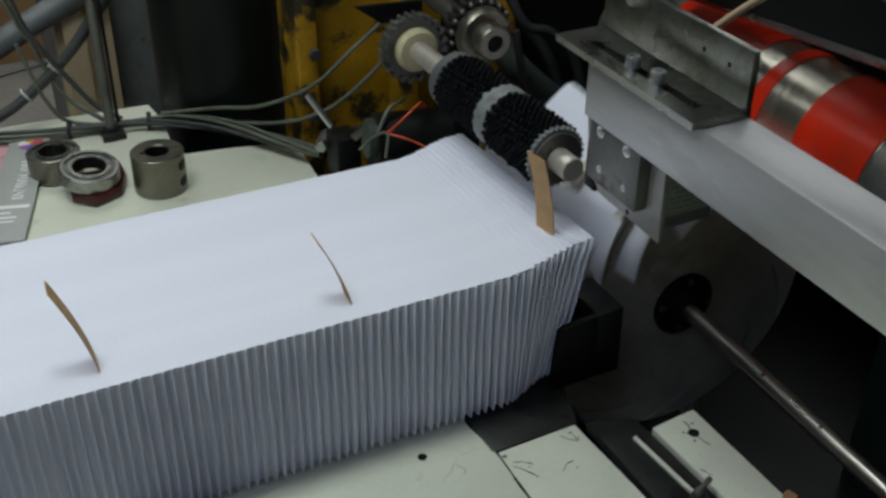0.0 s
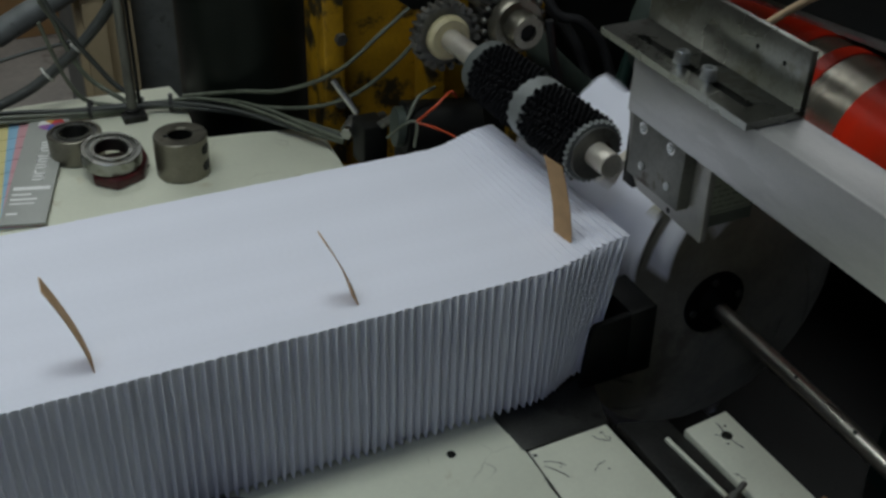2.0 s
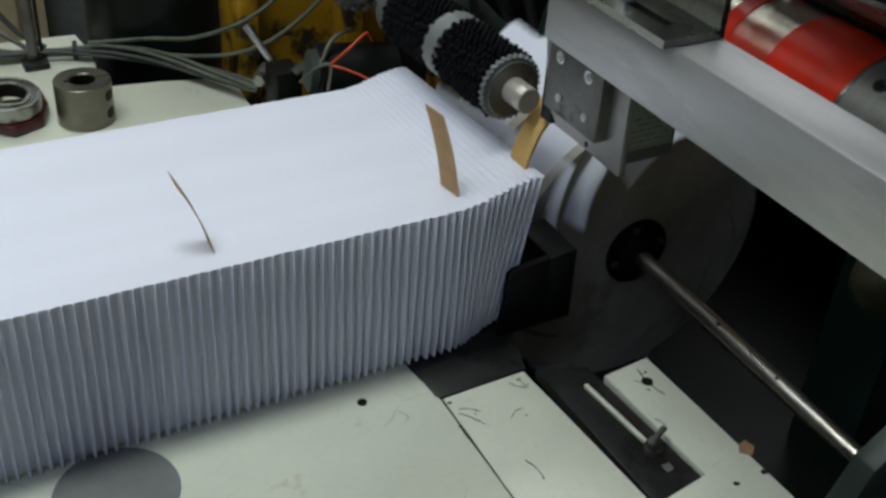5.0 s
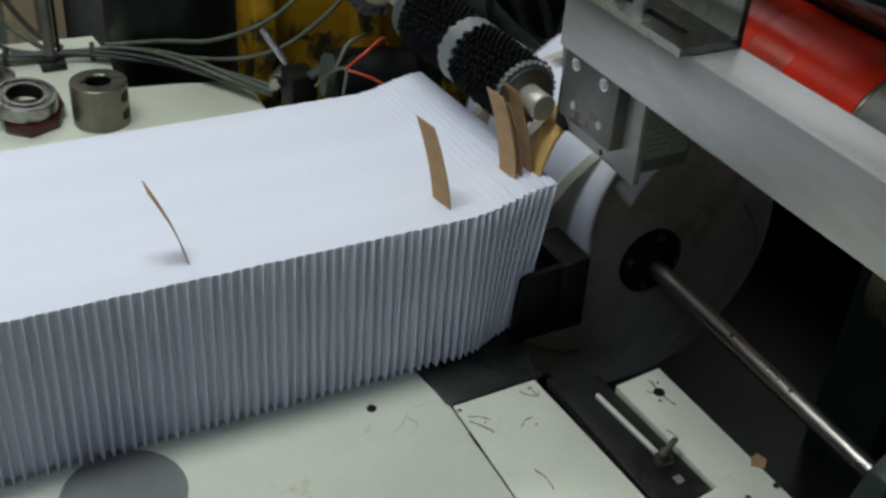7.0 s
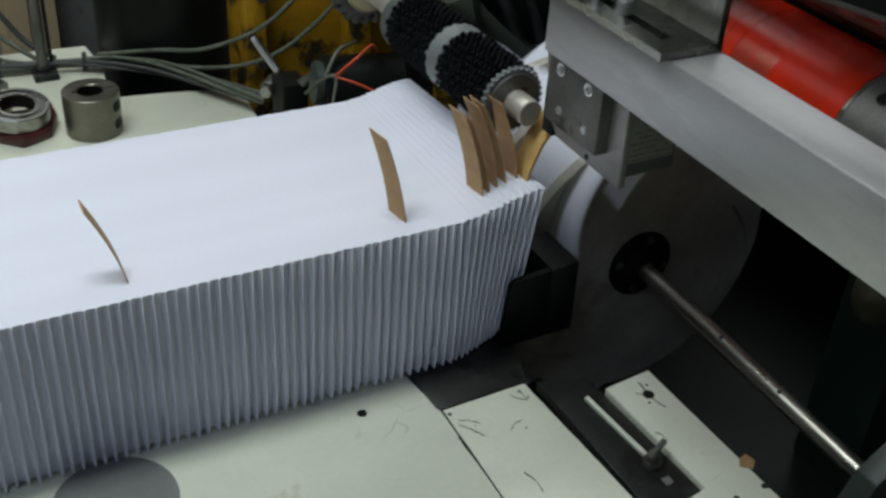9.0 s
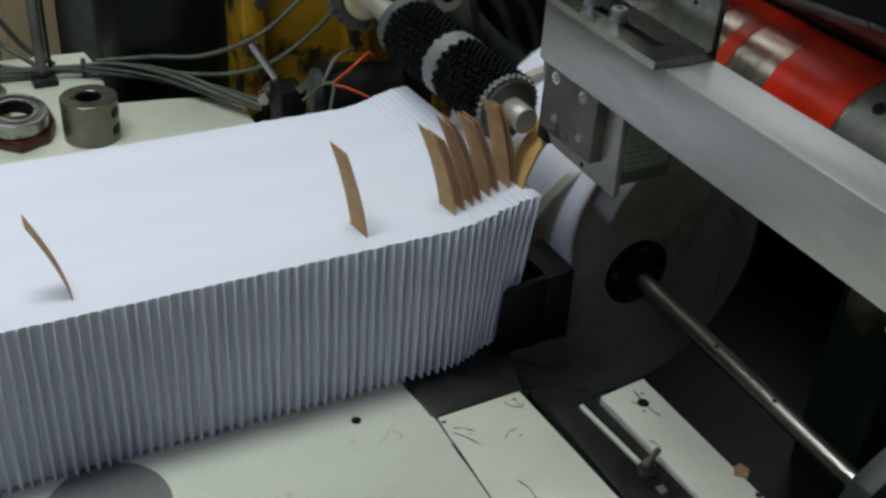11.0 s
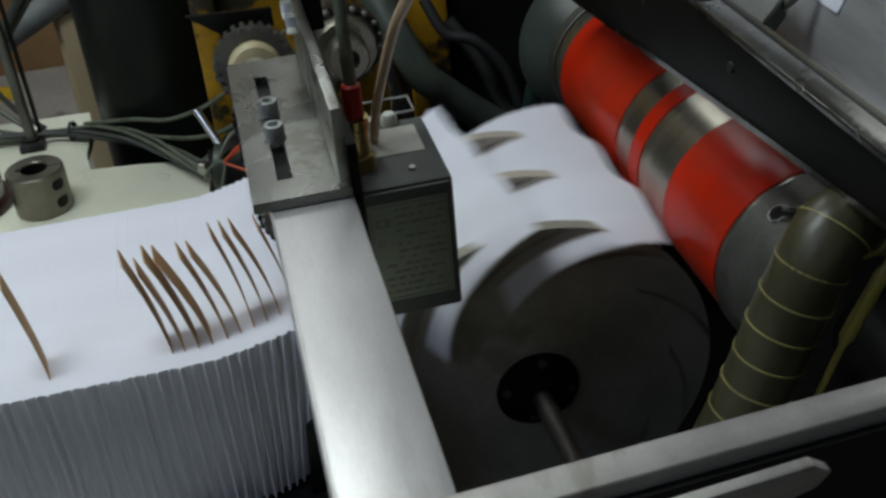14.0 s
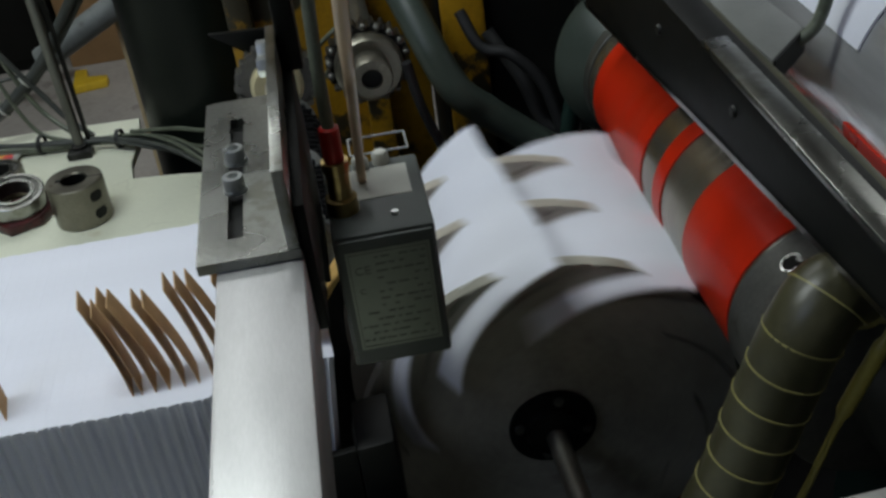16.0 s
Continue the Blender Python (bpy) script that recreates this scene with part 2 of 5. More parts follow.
def lathe(start, axis, profile, n=32, bm=None, close=True):
    """Solid of revolution: profile of (distance along the axis, radius)."""
    b = bmesh.new()
    a, s, u = frame_of(axis)
    rings = []
    for d, r in profile:
        c = Vector(start) + a * d
        if r <= 1e-6:
            rings.append([b.verts.new(c)])
        else:
            rings.append([b.verts.new(c + s * (r * math.cos(2 * math.pi * k / n)) + u * (r * math.sin(2 * math.pi * k / n))) for k in range(n)])
    for p, q in zip(rings, rings[1:]):
        for k in range(n):
            w = [p[k % len(p)], p[(k + 1) % len(p)], q[(k + 1) % len(q)], q[k % len(q)]]
            w = list(dict.fromkeys(w))
            if len(w) > 2:
                b.faces.new(w)
    if close:
        for ring in (rings[0], rings[-1]):
            if len(ring) > 2:
                b.faces.new(ring)
    return merge(bm, b)


def rod(p, q, r, n=20, bm=None, bevel=0.0008):
    p, q = Vector(p), Vector(q)
    d = (q - p).length
    e = min(bevel, r * 0.4, d * 0.3)
    return lathe(p, q - p, [(0, 0), (0, r - e), (e, r), (d - e, r), (d, r - e), (d, 0)], n, bm)


def pipe(points, r, n=10, bm=None, steps=8, radii=None):
    """A round cable or hose swept along a smooth path."""
    P = [Vector(p) for p in points]
    Q = [P[0] * 2 - P[1]] + P + [P[-1] * 2 - P[-2]]
    line = []
    for i in range(1, len(Q) - 2):
        for k in range(steps):
            t = k / steps
            a, b_, c, d = Q[i - 1], Q[i], Q[i + 1], Q[i + 2]
            line.append(0.5 * (2 * b_ + (c - a) * t + (2 * a - 5 * b_ + 4 * c - d) * t * t + (3 * b_ - a - 3 * c + d) * t ** 3))
    line.append(P[-1])
    b = bmesh.new()
    rings = []
    side = None
    for i, c in enumerate(line):
        a = (line[min(i + 1, len(line) - 1)] - line[max(i - 1, 0)]).normalized()
        if side is None:
            side = frame_of(a)[1]
        side = (side - a * side.dot(a)).normalized()
        u = a.cross(side)
        rr = radii(i / (len(line) - 1)) if radii else r
        rings.append([b.verts.new(c + side * (rr * math.cos(2 * math.pi * k / n)) + u * (rr * math.sin(2 * math.pi * k / n))) for k in range(n)])
    for p, q in zip(rings, rings[1:]):
        for k in range(n):
            b.faces.new((p[k], p[(k + 1) % n], q[(k + 1) % n], q[k]))
    b.faces.new(rings[0])
    b.faces.new(rings[-1])
    return merge(bm, b)


def prism(outline, z0, z1, bevel=0.0, axis="z", bm=None):
    """An outline extruded from z0 to z1 along an axis: z (x, y), x (y, z) or y (x, z)."""
    b = bmesh.new()
    def at(p, h):
        return {"z": (p[0], p[1], h), "x": (h, p[0], p[1]), "y": (p[0], h, p[1])}[axis]
    lo = [b.verts.new(at(p, z0)) for p in outline]
    hi = [b.verts.new(at(p, z1)) for p in outline]
    n = len(outline)
    for i in range(n):
        b.faces.new((lo[i], lo[(i + 1) % n], hi[(i + 1) % n], hi[i]))
    b.faces.new(lo)
    b.faces.new(hi)
    if bevel:
        bmesh.ops.recalc_face_normals(b, faces=b.faces)
        bmesh.ops.bevel(b, geom=b.edges, offset=bevel, segments=2, affect="EDGES", profile=0.5)
    return merge(bm, b)


def arc(cx, cy, r, a0, a1, n):
    return [(cx + r * math.cos(radians(a0 + (a1 - a0) * k / n)), cy + r * math.sin(radians(a0 + (a1 - a0) * k / n))) for k in range(n + 1)]


def hexagon(c, axis, r, h, bm=None):
    return lathe(c, axis, [(0, 0), (0, r), (h * 0.8, r), (h, r * 0.88), (h, 0)], 6, bm)


def socket_screw(at, axis, r, h, parent, name="socket_screw"):
    """A socket head with its sunk hexagon."""
    b = lathe(at, axis, [(0, 0), (0, r), (h * 0.9, r), (h, r * 0.9), (h, r * 0.55), (h * 0.5, r * 0.5), (h * 0.5, 0)], 20)
    return part(name, b, M_ZINC, parent)


# ---- the setting ----
FLOOR_Z = -0.86
floor = single("floor", box(-3.2, 3.4, -2.6, 3.6, FLOOR_Z - 0.1, FLOOR_Z), M_FLOOR, "worn brown-grey concrete workshop floor", "floor", kind="structure")
for nm, dims in (("wall_north", (-3.2, 3.4, 3.6, 3.75, FLOOR_Z, 2.1)), ("wall_south", (-3.2, 3.4, -2.75, -2.6, FLOOR_Z, 2.1)),
                 ("wall_west", (-3.35, -3.2, -2.6, 3.6, FLOOR_Z, 2.1)), ("wall_east", (3.4, 3.55, -2.6, 3.6, FLOOR_Z, 2.1))):
    single(nm, box(*dims), M_WALL, "dim plastered workshop wall", "wall", kind="structure")
single("ceiling", box(-3.2, 3.4, -2.6, 3.6, 2.1, 2.2), M_WALL, "plain workshop ceiling", "ceiling", kind="structure")
# housings for the added lamps, all out of view
for x, y, z, w, h, power, tint in LAMPS:
    lampthing = thing("added_lamp", (x, y, 2.1), "long fluorescent lamp out of view, added to light the scene", "lamp", "ceiling lamps")
    part("housing", box(x - w / 2 - 0.03, x + w / 2 + 0.03, y - h / 2 - 0.03, y + h / 2 + 0.03, z + 0.02, z + 0.07, 0.006), M_STICKER, lampthing)
    for sx in (-0.4, 0.4):
        part("hanger", rod((x + sx, y, z + 0.069), (x + sx, y, 2.1), 0.004, 8), M_STEEL, lampthing)
    part("diffuser", box(x - w / 2, x + w / 2, y - h / 2, y + h / 2, z + 0.008, z + 0.02), M_DIFF, lampthing)

# ---- work table ----
table = thing("work_table", (-0.4, 0.1, FLOOR_Z), "greenish white enamelled machine table with scuffs", "table")
TOP = [(-1.1, -0.60), (0.058, -0.60), (0.0615, -0.150), (0.0625, -0.023), (0.056, 0.022), (0.056, 0.30), (0.098, 0.33), (0.099, 0.52), (0.104, 0.60),
       (0.095, 0.622), (0.070, 0.634), (0.020, 0.646), (-0.040, 0.655), (-0.046, 0.700), (-0.040, 0.760), (-0.046, 0.825), (-0.20, 0.835), (-1.1, 0.85)]
part("table_top", prism(TOP, -0.012, 0.0, 0.0012), M_TABLE, table)
part("apron", prism([(-1.05, -0.55), (0.04, -0.55), (0.045, 0.56), (-0.06, 0.62), (-0.08, 0.78), (-1.05, 0.80)], -0.11, -0.012), M_GREEN, table)
for x, y in ((-1.0, -0.5), (-0.01, -0.5), (-0.13, 0.7), (-1.0, 0.72)):
    part("leg", box(x - 0.03, x + 0.03, y - 0.03, y + 0.03, FLOOR_Z, -0.11, 0.003), M_GREEN, table)
part("screw_hole", lathe((0, 0, 0.0002), (0, 0, 1), [(0, 0), (0, 0.0042), (0.0006, 0.0042), (0.0006, 0.0)], 18), M_BLACK, table, "dark open screw hole")

plate_a = single("cover_plate", prism([(0.0635, -0.024), (0.146, -0.0215), (0.151, -0.11), (0.158, -0.25), (0.172, -0.60), (0.050, -0.60)], -0.010, 0.0005, 0.001),
                 M_TABLE_B, "scratched white enamel cover plate beside the stack", "plate", (0.1, -0.3, 0))
rng = random.Random(8)
left, right = [], []
for k in range(40):
    f = k / 39
    x, y = 0.0628 - 0.0130 * f, -0.0255 - 0.56 * f
    w = 0.0007 + 0.0012 * rng.random() ** 3
    left.append((x - w, y))
    right.append((x + w * rng.uniform(0.4, 1.2), y))
part("dirt_line", prism(left + right[::-1], 0.0005, 0.0009), M_DARKMETAL, plate_a, "dark dirt packed along the plate edge")
for cx, cy, r in ((0.0665, -0.031, 0.0022), (0.0615, -0.060, 0.0018), (0.135, -0.030, 0.0012), (0.080, -0.052, 0.0009), (0.118, -0.071, 0.0010)):
    ring = [(cx + r * rng.uniform(0.5, 1.3) * math.cos(q * 0.785), cy + r * rng.uniform(0.5, 1.3) * math.sin(q * 0.785)) for q in range(8)]
    part("paint_chip", prism(ring, 0.0005, 0.0008), M_DARKMETAL, plate_a, "small dark paint chip")
plate_b = single("cover_plate", prism([(0.2085, -0.0565), (0.2585, -0.0515), (0.262, -0.24), (0.290, -0.60), (0.176, -0.60), (0.163, -0.197), (0.214, -0.189)], -0.010, 0.0005, 0.001),
                 M_TABLE_B, "white enamel cover plate with a worn bolt hole", "plate", (0.22, -0.3, 0))
for cx, cy, r in ((0.2585, -0.208, 0.0030), (0.2295, -0.208, 0.0024), (0.2450, -0.068, 0.0014), (0.2330, -0.088, 0.0012)):
    ring = [(cx + r * rng.uniform(0.5, 1.3) * math.cos(q * 0.785), cy + r * rng.uniform(0.5, 1.3) * math.sin(q * 0.785)) for q in range(8)]
    part("paint_chip", prism(ring, 0.0005, 0.0008), M_DARKMETAL, plate_b, "small dark paint chip")


def scratch(points, width, parent, seed):
    """A thin dark scratch in the enamel, wavering in width."""
    r = random.Random(seed)
    a, b = [], []
    P = [Vector((*q, 0)) for q in points]
    for u, v in zip(P, P[1:]):
        n = (v - u).normalized().cross(Vector((0, 0, 1)))
        for k in range(5):
            c = u.lerp(v, k / 5) + n * r.uniform(-0.0006, 0.0006)
            w = width * r.uniform(0.2, 1.0)
            a.append(tuple((c + n * w).xy))
            b.append(tuple((c - n * w).xy))
    a.append(tuple(P[-1].xy))
    return part("scratch", prism(a + b[::-1], 0.0005, 0.0008), M_DARKMETAL, parent, "dark scratch in the enamel")


SCRATCHES = [([(0.068, -0.046), (0.074, -0.053), (0.079, -0.061), (0.081, -0.066)], 0.0007, plate_a), ([(0.070, -0.041), (0.078, -0.044), (0.086, -0.052)], 0.0006, plate_a),
             ([(0.126, -0.030), (0.130, -0.037), (0.138, -0.042), (0.141, -0.036)], 0.0006, plate_a), ([(0.137, -0.028), (0.136, -0.044)], 0.0005, plate_a),
             ([(0.104, -0.070), (0.110, -0.064), (0.121, -0.061)], 0.0005, plate_a), ([(0.090, -0.115), (0.094, -0.128), (0.092, -0.140)], 0.0006, plate_a),
             ([(0.2400, -0.062), (0.2395, -0.070), (0.2385, -0.076)], 0.0008, plate_b), ([(0.2385, -0.082), (0.2395, -0.092), (0.2430, -0.099)], 0.0007, plate_b),
             ([(0.2290, -0.074), (0.2340, -0.078)], 0.0006, plate_b), ([(0.2150, -0.120), (0.2200, -0.131)], 0.0005, plate_b)]
for k, (pts, w, holder) in enumerate(SCRATCHES):
    scratch(pts, w, holder, k)
single("bolt_hole", lathe((0.2385, -0.079, 0.0004), (0, 0, 1), [(0, 0), (0, 0.0055), (0.0008, 0.0052), (0.0008, 0)], 9), M_BLACK, "dark worn bolt hole in the plate", "hole", (0.2385, -0.079, 0.0004))
single("bed_plate", prism([(0.0585, -0.0215), (0.150, -0.0195), (0.166, 0.03), (0.166, 0.30), (0.0585, 0.30)], -0.010, 0.0, 0.001), M_DARKMETAL,
       "dark oily steel bed plate under the stack", "plate", (0.1, 0.1, 0))
slide = thing("slide_plate", (0.186, -0.12, -0.004), "dark steel slide plate with a clamp screw", "slide")
part("plate", prism([(0.160, -0.020), (0.205, -0.035), (0.2125, -0.187), (0.161, -0.1955)], -0.014, -0.004, 0.001), M_DARKMETAL, slide)
part("guide_bar", prism([(0.1855, -0.0585), (0.1895, -0.0577), (0.1955, -0.137), (0.1915, -0.138)], -0.004, -0.0005, 0.0005), M_TABLE_B, slide, "white enamelled guide strip")
part("clamp_screw", lathe((0.194, -0.146, -0.004), (0, 0, 1), [(0, 0), (0, 0.008), (0.004, 0.008), (0.004, 0.005), (0.012, 0.005), (0.013, 0.0)], 16), M_STEEL_DULL, slide)
part("clamp_handle", rod((0.186, -0.150, 0.008), (0.208, -0.140, 0.011), 0.0028, 10), M_STEEL_DULL, slide)
part("slot_mark", box(0.190, 0.1975, -0.171, -0.163, -0.0042, -0.0034, 0.0003), M_ZINC, slide, "bright worn patch of steel")
# thin dark grey disc laid on the table at the stack's foot
single("dark_disc", lathe((-0.208, -0.014, 0.0001), (0, 0, 1), [(0, 0), (0, 0.047), (0.0010, 0.0465), (0.0012, 0.0)], 40), M_BLOCK, "flat dark grey disc at the foot of the stack", "disc", (-0.208, -0.014, 0))

bed = thing("machine_bed", (0.5, -0.1, FLOOR_Z), "black oily machine bed below the rollers", "machine")
part("tray", box(0.17, 0.95, -0.60, 0.60, -0.30, -0.26, 0.004), M_BLACK, bed)
part("side", box(0.93, 0.95, -0.60, 0.60, -0.26, 0.10, 0.003), M_BLACK, bed)
part("back_wall", box(0.10, 0.95, 0.58, 0.60, -0.26, -0.12, 0.003), M_BLACK, bed)
part("foot", box(0.2, 0.9, -0.55, 0.55, FLOOR_Z, -0.30), M_GREEN, bed)
b = prism([(0.150, 0.0), (0.197, 0.0), (0.197, 0.0745), (0.160, 0.0715), (0.155, 0.067)], 0.0285, 0.0355, 0.0012, "y")
merge(b, prism([(0.1972, 0.0), (0.228, 0.0), (0.226, 0.0775), (0.1972, 0.0746)], 0.0285, 0.085, 0.002, "y"))
single("stop_block", b, M_BLACK, "black rubber stop block at the end of the stack", "block", (0.19, 0.03, 0))

# ---- cross bar and bracket ----
bar = thing("cross_bar", (0.18, -0.15, 0.32), "square aluminium cross bar over the delivery", "bar")
part("beam", box(0.158, 0.201, -0.335, 0.026, 0.294, 0.3455, 0.0014, 2), M_ALU, bar)

# ragged sliver added along the beam's edge, same aluminium as the beam
rng = random.Random(21)
left, right = [], []
for k in range(90):
    y = -0.334 + 0.214 * k / 89
    w = 0.0002 + 0.0012 * rng.random() ** 2
    left.append((0.1592 - 0.0004, y))
    right.append((0.1592 + w, y))
part("edge_sliver", prism(left + right[::-1], 0.34552, 0.34565), M_ALU, bar, "thin ragged sliver of the beam's own aluminium")

brk = thing("angle_bracket", (0.175, -0.03, 0.3455), "milled steel angle bracket bolted on the cross bar", "bracket")
SX0, SX1, SY0, SY1 = 0.1645, 0.1725, -0.098, 0.036
b = box(0.1495, SX0, -0.118, 0.063, 0.3456, 0.3515)
b = box(SX1, 0.2005, -0.118, 0.063, 0.3456, 0.3515, bm=b)
b = box(SX0, SX1, -0.118, SY0, 0.3456, 0.3515, bm=b)
b = box(SX0, SX1, SY1, 0.063, 0.3456, 0.3515, bm=b)
bmesh.ops.remove_doubles(b, verts=b.verts, dist=0.0001)
part("flange", b, M_STEEL, brk)
part("slot_floor", box(SX0 + 0.0002, SX1 - 0.0002, SY0 + 0.0002, SY1 - 0.0002, 0.34565, 0.3462), M_BLACK, brk, "dark bottom of the slot")
part("upright", box(0.1945, 0.2005, -0.118, 0.063, 0.3516, 0.396, 0.0006), M_STEEL, brk)
for y in (-0.018, -0.050):
    part("washer", lathe((0.1685, y, 0.3516), (0, 0, 1), [(0, 0), (0, 0.0066), (0.0014, 0.0064), (0.0014, 0)], 20), M_ZINC, brk)
    s = socket_screw((0.1685, y, 0.353), (0, 0, 1), 0.0058, 0.0075, brk)
for y, z in ((-0.095, 0.378), (-0.066, 0.379)):
    part("drilled_hole", lathe((0.19455, y, z), (-1, 0, 0), [(0, 0), (0, 0.0020), (0.0002, 0.0020), (0.0002, 0)], 12), M_BLACK, brk)
for y in (0.022, 0.046):
    part("nut", hexagon((0.1944, y, 0.388), (-1, 0, 0), 0.0062, 0.006), M_ZINC, brk)
mount = thing("mounting_plate", (0.206, 0.0, 0.30), "black mounting plate behind the bracket", "plate")
part("plate", prism([(-0.112, 0.296), (-0.112, 0.372), (0.070, 0.372), (0.070, 0.250), (-0.004, 0.250), (-0.010, 0.296)], 0.2008, 0.2062, 0.0006, "x"), M_BLACK, mount)
part("post", box(0.2008, 0.2135, 0.045, 0.074, 0.372, 0.80, 0.0015), M_BLACK, mount)

hang = thing("bearing_plate", (0.185, 0.01, 0.25), "aluminium plate with a linear bearing block under the bar", "plate")
part("plate", prism([(0.064, 0.2938), (0.052, 0.226), (0.034, 0.209), (-0.054, 0.207), (-0.052, 0.2938)], 0.186, 0.192, 0.0006, "x"), M_ALU_SIDE, hang)
part("bearing_block", box(0.174, 0.186, -0.034, 0.038, 0.228, 0.2935, 0.001), M_STEEL_DULL, hang, "dull grey steel bearing block")
part("back_strip", box(0.1925, 0.199, 0.050, 0.066, 0.200, 0.2935, 0.0006), M_BLACK, hang)
for y, z in ((0.022, 0.276), (-0.016, 0.276), (0.018, 0.243), (-0.018, 0.243)):
    if z > 0.26:
        part("screw_ring", lathe((0.174, y, z), (-1, 0, 0), [(0, 0.0036), (0.0006, 0.0038), (0.0006, 0.0052), (0, 0.0054)], 18, close=False), M_CHROME, hang)
    part("screw", lathe((0.174, y, z), (-1, 0, 0), [(0, 0), (0, 0.0036), (0.0016, 0.0032), (0.0016, 0.0016), (0.0006, 0.0014), (0.0006, 0)], 14), M_ZINC, hang)
part("drilled_hole", lathe((0.186, -0.010, 0.213), (-1, 0, 0), [(0, 0), (0, 0.0026), (0.0002, 0.0026), (0.0002, 0)], 12), M_BLACK, hang)

# ---- sensor box with its fittings ----
boxt = thing("sensor_box", (0.243, 0.03, 0.234), "dark grey sensor housing with a silver rating label", "sensor")
part("housing", box(0.2115, 0.2745, -0.012, 0.078, 0.1855, 0.2855, 0.0022), M_GREYPLASTIC, boxt)
part("front_cover", box(0.2135, 0.2725, -0.0150, -0.0120, 0.1885, 0.2835, 0.001), M_GREYPLASTIC, boxt)
lab = part("rating_label", box(0.2175, 0.2695, -0.0156, -0.0150, 0.2010, 0.2760, 0.0002), M_LABEL, boxt, "silver rating label with small print")
b = None
rng = random.Random(31)
for k in range(13):
    zz = 0.2710 - 0.0052 * k
    x = 0.2205 if k > 7 else 0.2350
    while x < 0.2655:
        w = rng.uniform(0.002, 0.007)
        if rng.random() < 0.75:
            b = box(x, min(x + w, 0.2665), -0.01585, -0.0156, zz - 0.0012, zz, bm=b)
        x += w + rng.uniform(0.0010, 0.0030)
for x0, x1, z0, z1 in ((0.2190, 0.2680, 0.2738, 0.2743), (0.2190, 0.2680, 0.2030, 0.2035), (0.2190, 0.2195, 0.2035, 0.2738), (0.2675, 0.2680, 0.2035, 0.2738)):
    b = box(x0, x1, -0.01585, -0.0156, z0, z1, bm=b)
part("print_line", b, M_PRINT, lab, "rows of small dark print")
for nm, x, z, size in (("CE", 0.2215, 0.259, 0.0085), ("C", 0.2225, 0.2445, 0.006)):
    cu = bpy.data.curves.new("mark_letters", "FONT")
    cu.body, cu.size, cu.extrude = nm, size, 0.0001
    o = bpy.data.objects.new("mark_letters", cu)
    me = bpy.data.meshes.new_from_object(o)
    bpy.data.objects.remove(o)
    me.materials.append(M_PRINT)
    o = new("mark_letters", me)
    o.parent = lab
    o.matrix_local = Matrix.Translation(Vector((x, -0.0158, z)) - origin(lab)) @ pose(0, 0, 0, 90, 0, 0)
part("top_sticker", box(0.2275, 0.2660, 0.028, 0.066, 0.2855, 0.2860), M_STICKER, boxt, "pale paper sticker")
for x, y in ((0.2365, 0.069), (0.2505, 0.0725)):
    part("plug", lathe((x, y, 0.2855), (0, 0, 1), [(0, 0), (0, 0.0058), (0.006, 0.0058), (0.0085, 0.0040), (0.009, 0)], 18), M_STICKER, boxt, "white round plug")
part("top_screw", lathe((0.2525, 0.006, 0.2855), (0, 0, 1), [(0, 0), (0, 0.0026), (0.0018, 0.0022), (0.0018, 0)], 14), M_ZINC, boxt)
fit_ = part("hose_fitting", lathe((0.2215, 0.020, 0.2855), (0, 0, 1), [(0, 0), (0, 0.010), (0.010, 0.010), (0.011, 0.0075), (0.028, 0.0075), (0.029, 0.0085), (0.036, 0.0085), (0.036, 0)], 18), M_BRASS, boxt, "brass hose fitting")
part("release_ring", lathe((0.2215, 0.020, 0.3216), (0, 0, 1), [(0, 0), (0, 0.0062), (0.022, 0.0062), (0.023, 0.005), (0.023, 0)], 16), M_REDPLASTIC, fit_, "red plastic release ring")
part("grey_tube", pipe([(0.2215, 0.020, 0.344), (0.222, 0.024, 0.39), (0.226, 0.040, 0.46), (0.235, 0.07, 0.60)], 0.0042), M_CABLE, fit_, "grey air tube")
b = None
for p, q in (((0.231, 0.081), (0.270, 0.081)), ((0.270, 0.081), (0.270, 0.105)), ((0.231, 0.105), (0.270, 0.105)), ((0.231, 0.081), (0.231, 0.105))):
    b = rod((*p, 0.289), (*q, 0.289), 0.0008, 6, b)
part("wire_frame", b, M_ZINC, boxt)
part("air_tube", pipe([(0.2360, 0.052, 0.286), (0.2370, 0.024, 0.325), (0.2385, -0.06, 0.405), (0.2385, -0.15, 0.468), (0.240, -0.27, 0.56)], 0.0030, 12), M_TUBE, boxt, "beige air tube")

# ---- end plate of the cross bar ----
endp = thing("frame_rail", (0.4, -0.345, 0.30), "aluminium frame rail with a black front face", "rail")
RAIL_TURN = Matrix.Translation((0.203, -0.336, 0)) @ Matrix.Rotation(radians(2.8), 4, "Z") @ Matrix.Translation((-0.203, 0.336, 0))


def turned(bm):
    bmesh.ops.transform(bm, matrix=RAIL_TURN, verts=bm.verts)
    return bm


part("rail", turned(prism([(0.146, 0.294), (0.157, 0.333), (0.173, 0.349), (0.95, 0.349), (0.95, 0.262), (0.185, 0.262), (0.168, 0.269)], -0.3505, -0.3355, 0.001, "y")), M_ALU_SIDE, endp)
part("front_cover", turned(prism([(0.166, 0.272), (0.176, 0.342), (0.95, 0.342), (0.95, 0.10), (0.30, 0.10), (0.22, 0.20)], -0.3540, -0.3508, 0.0, "y")), M_BLACK, endp)
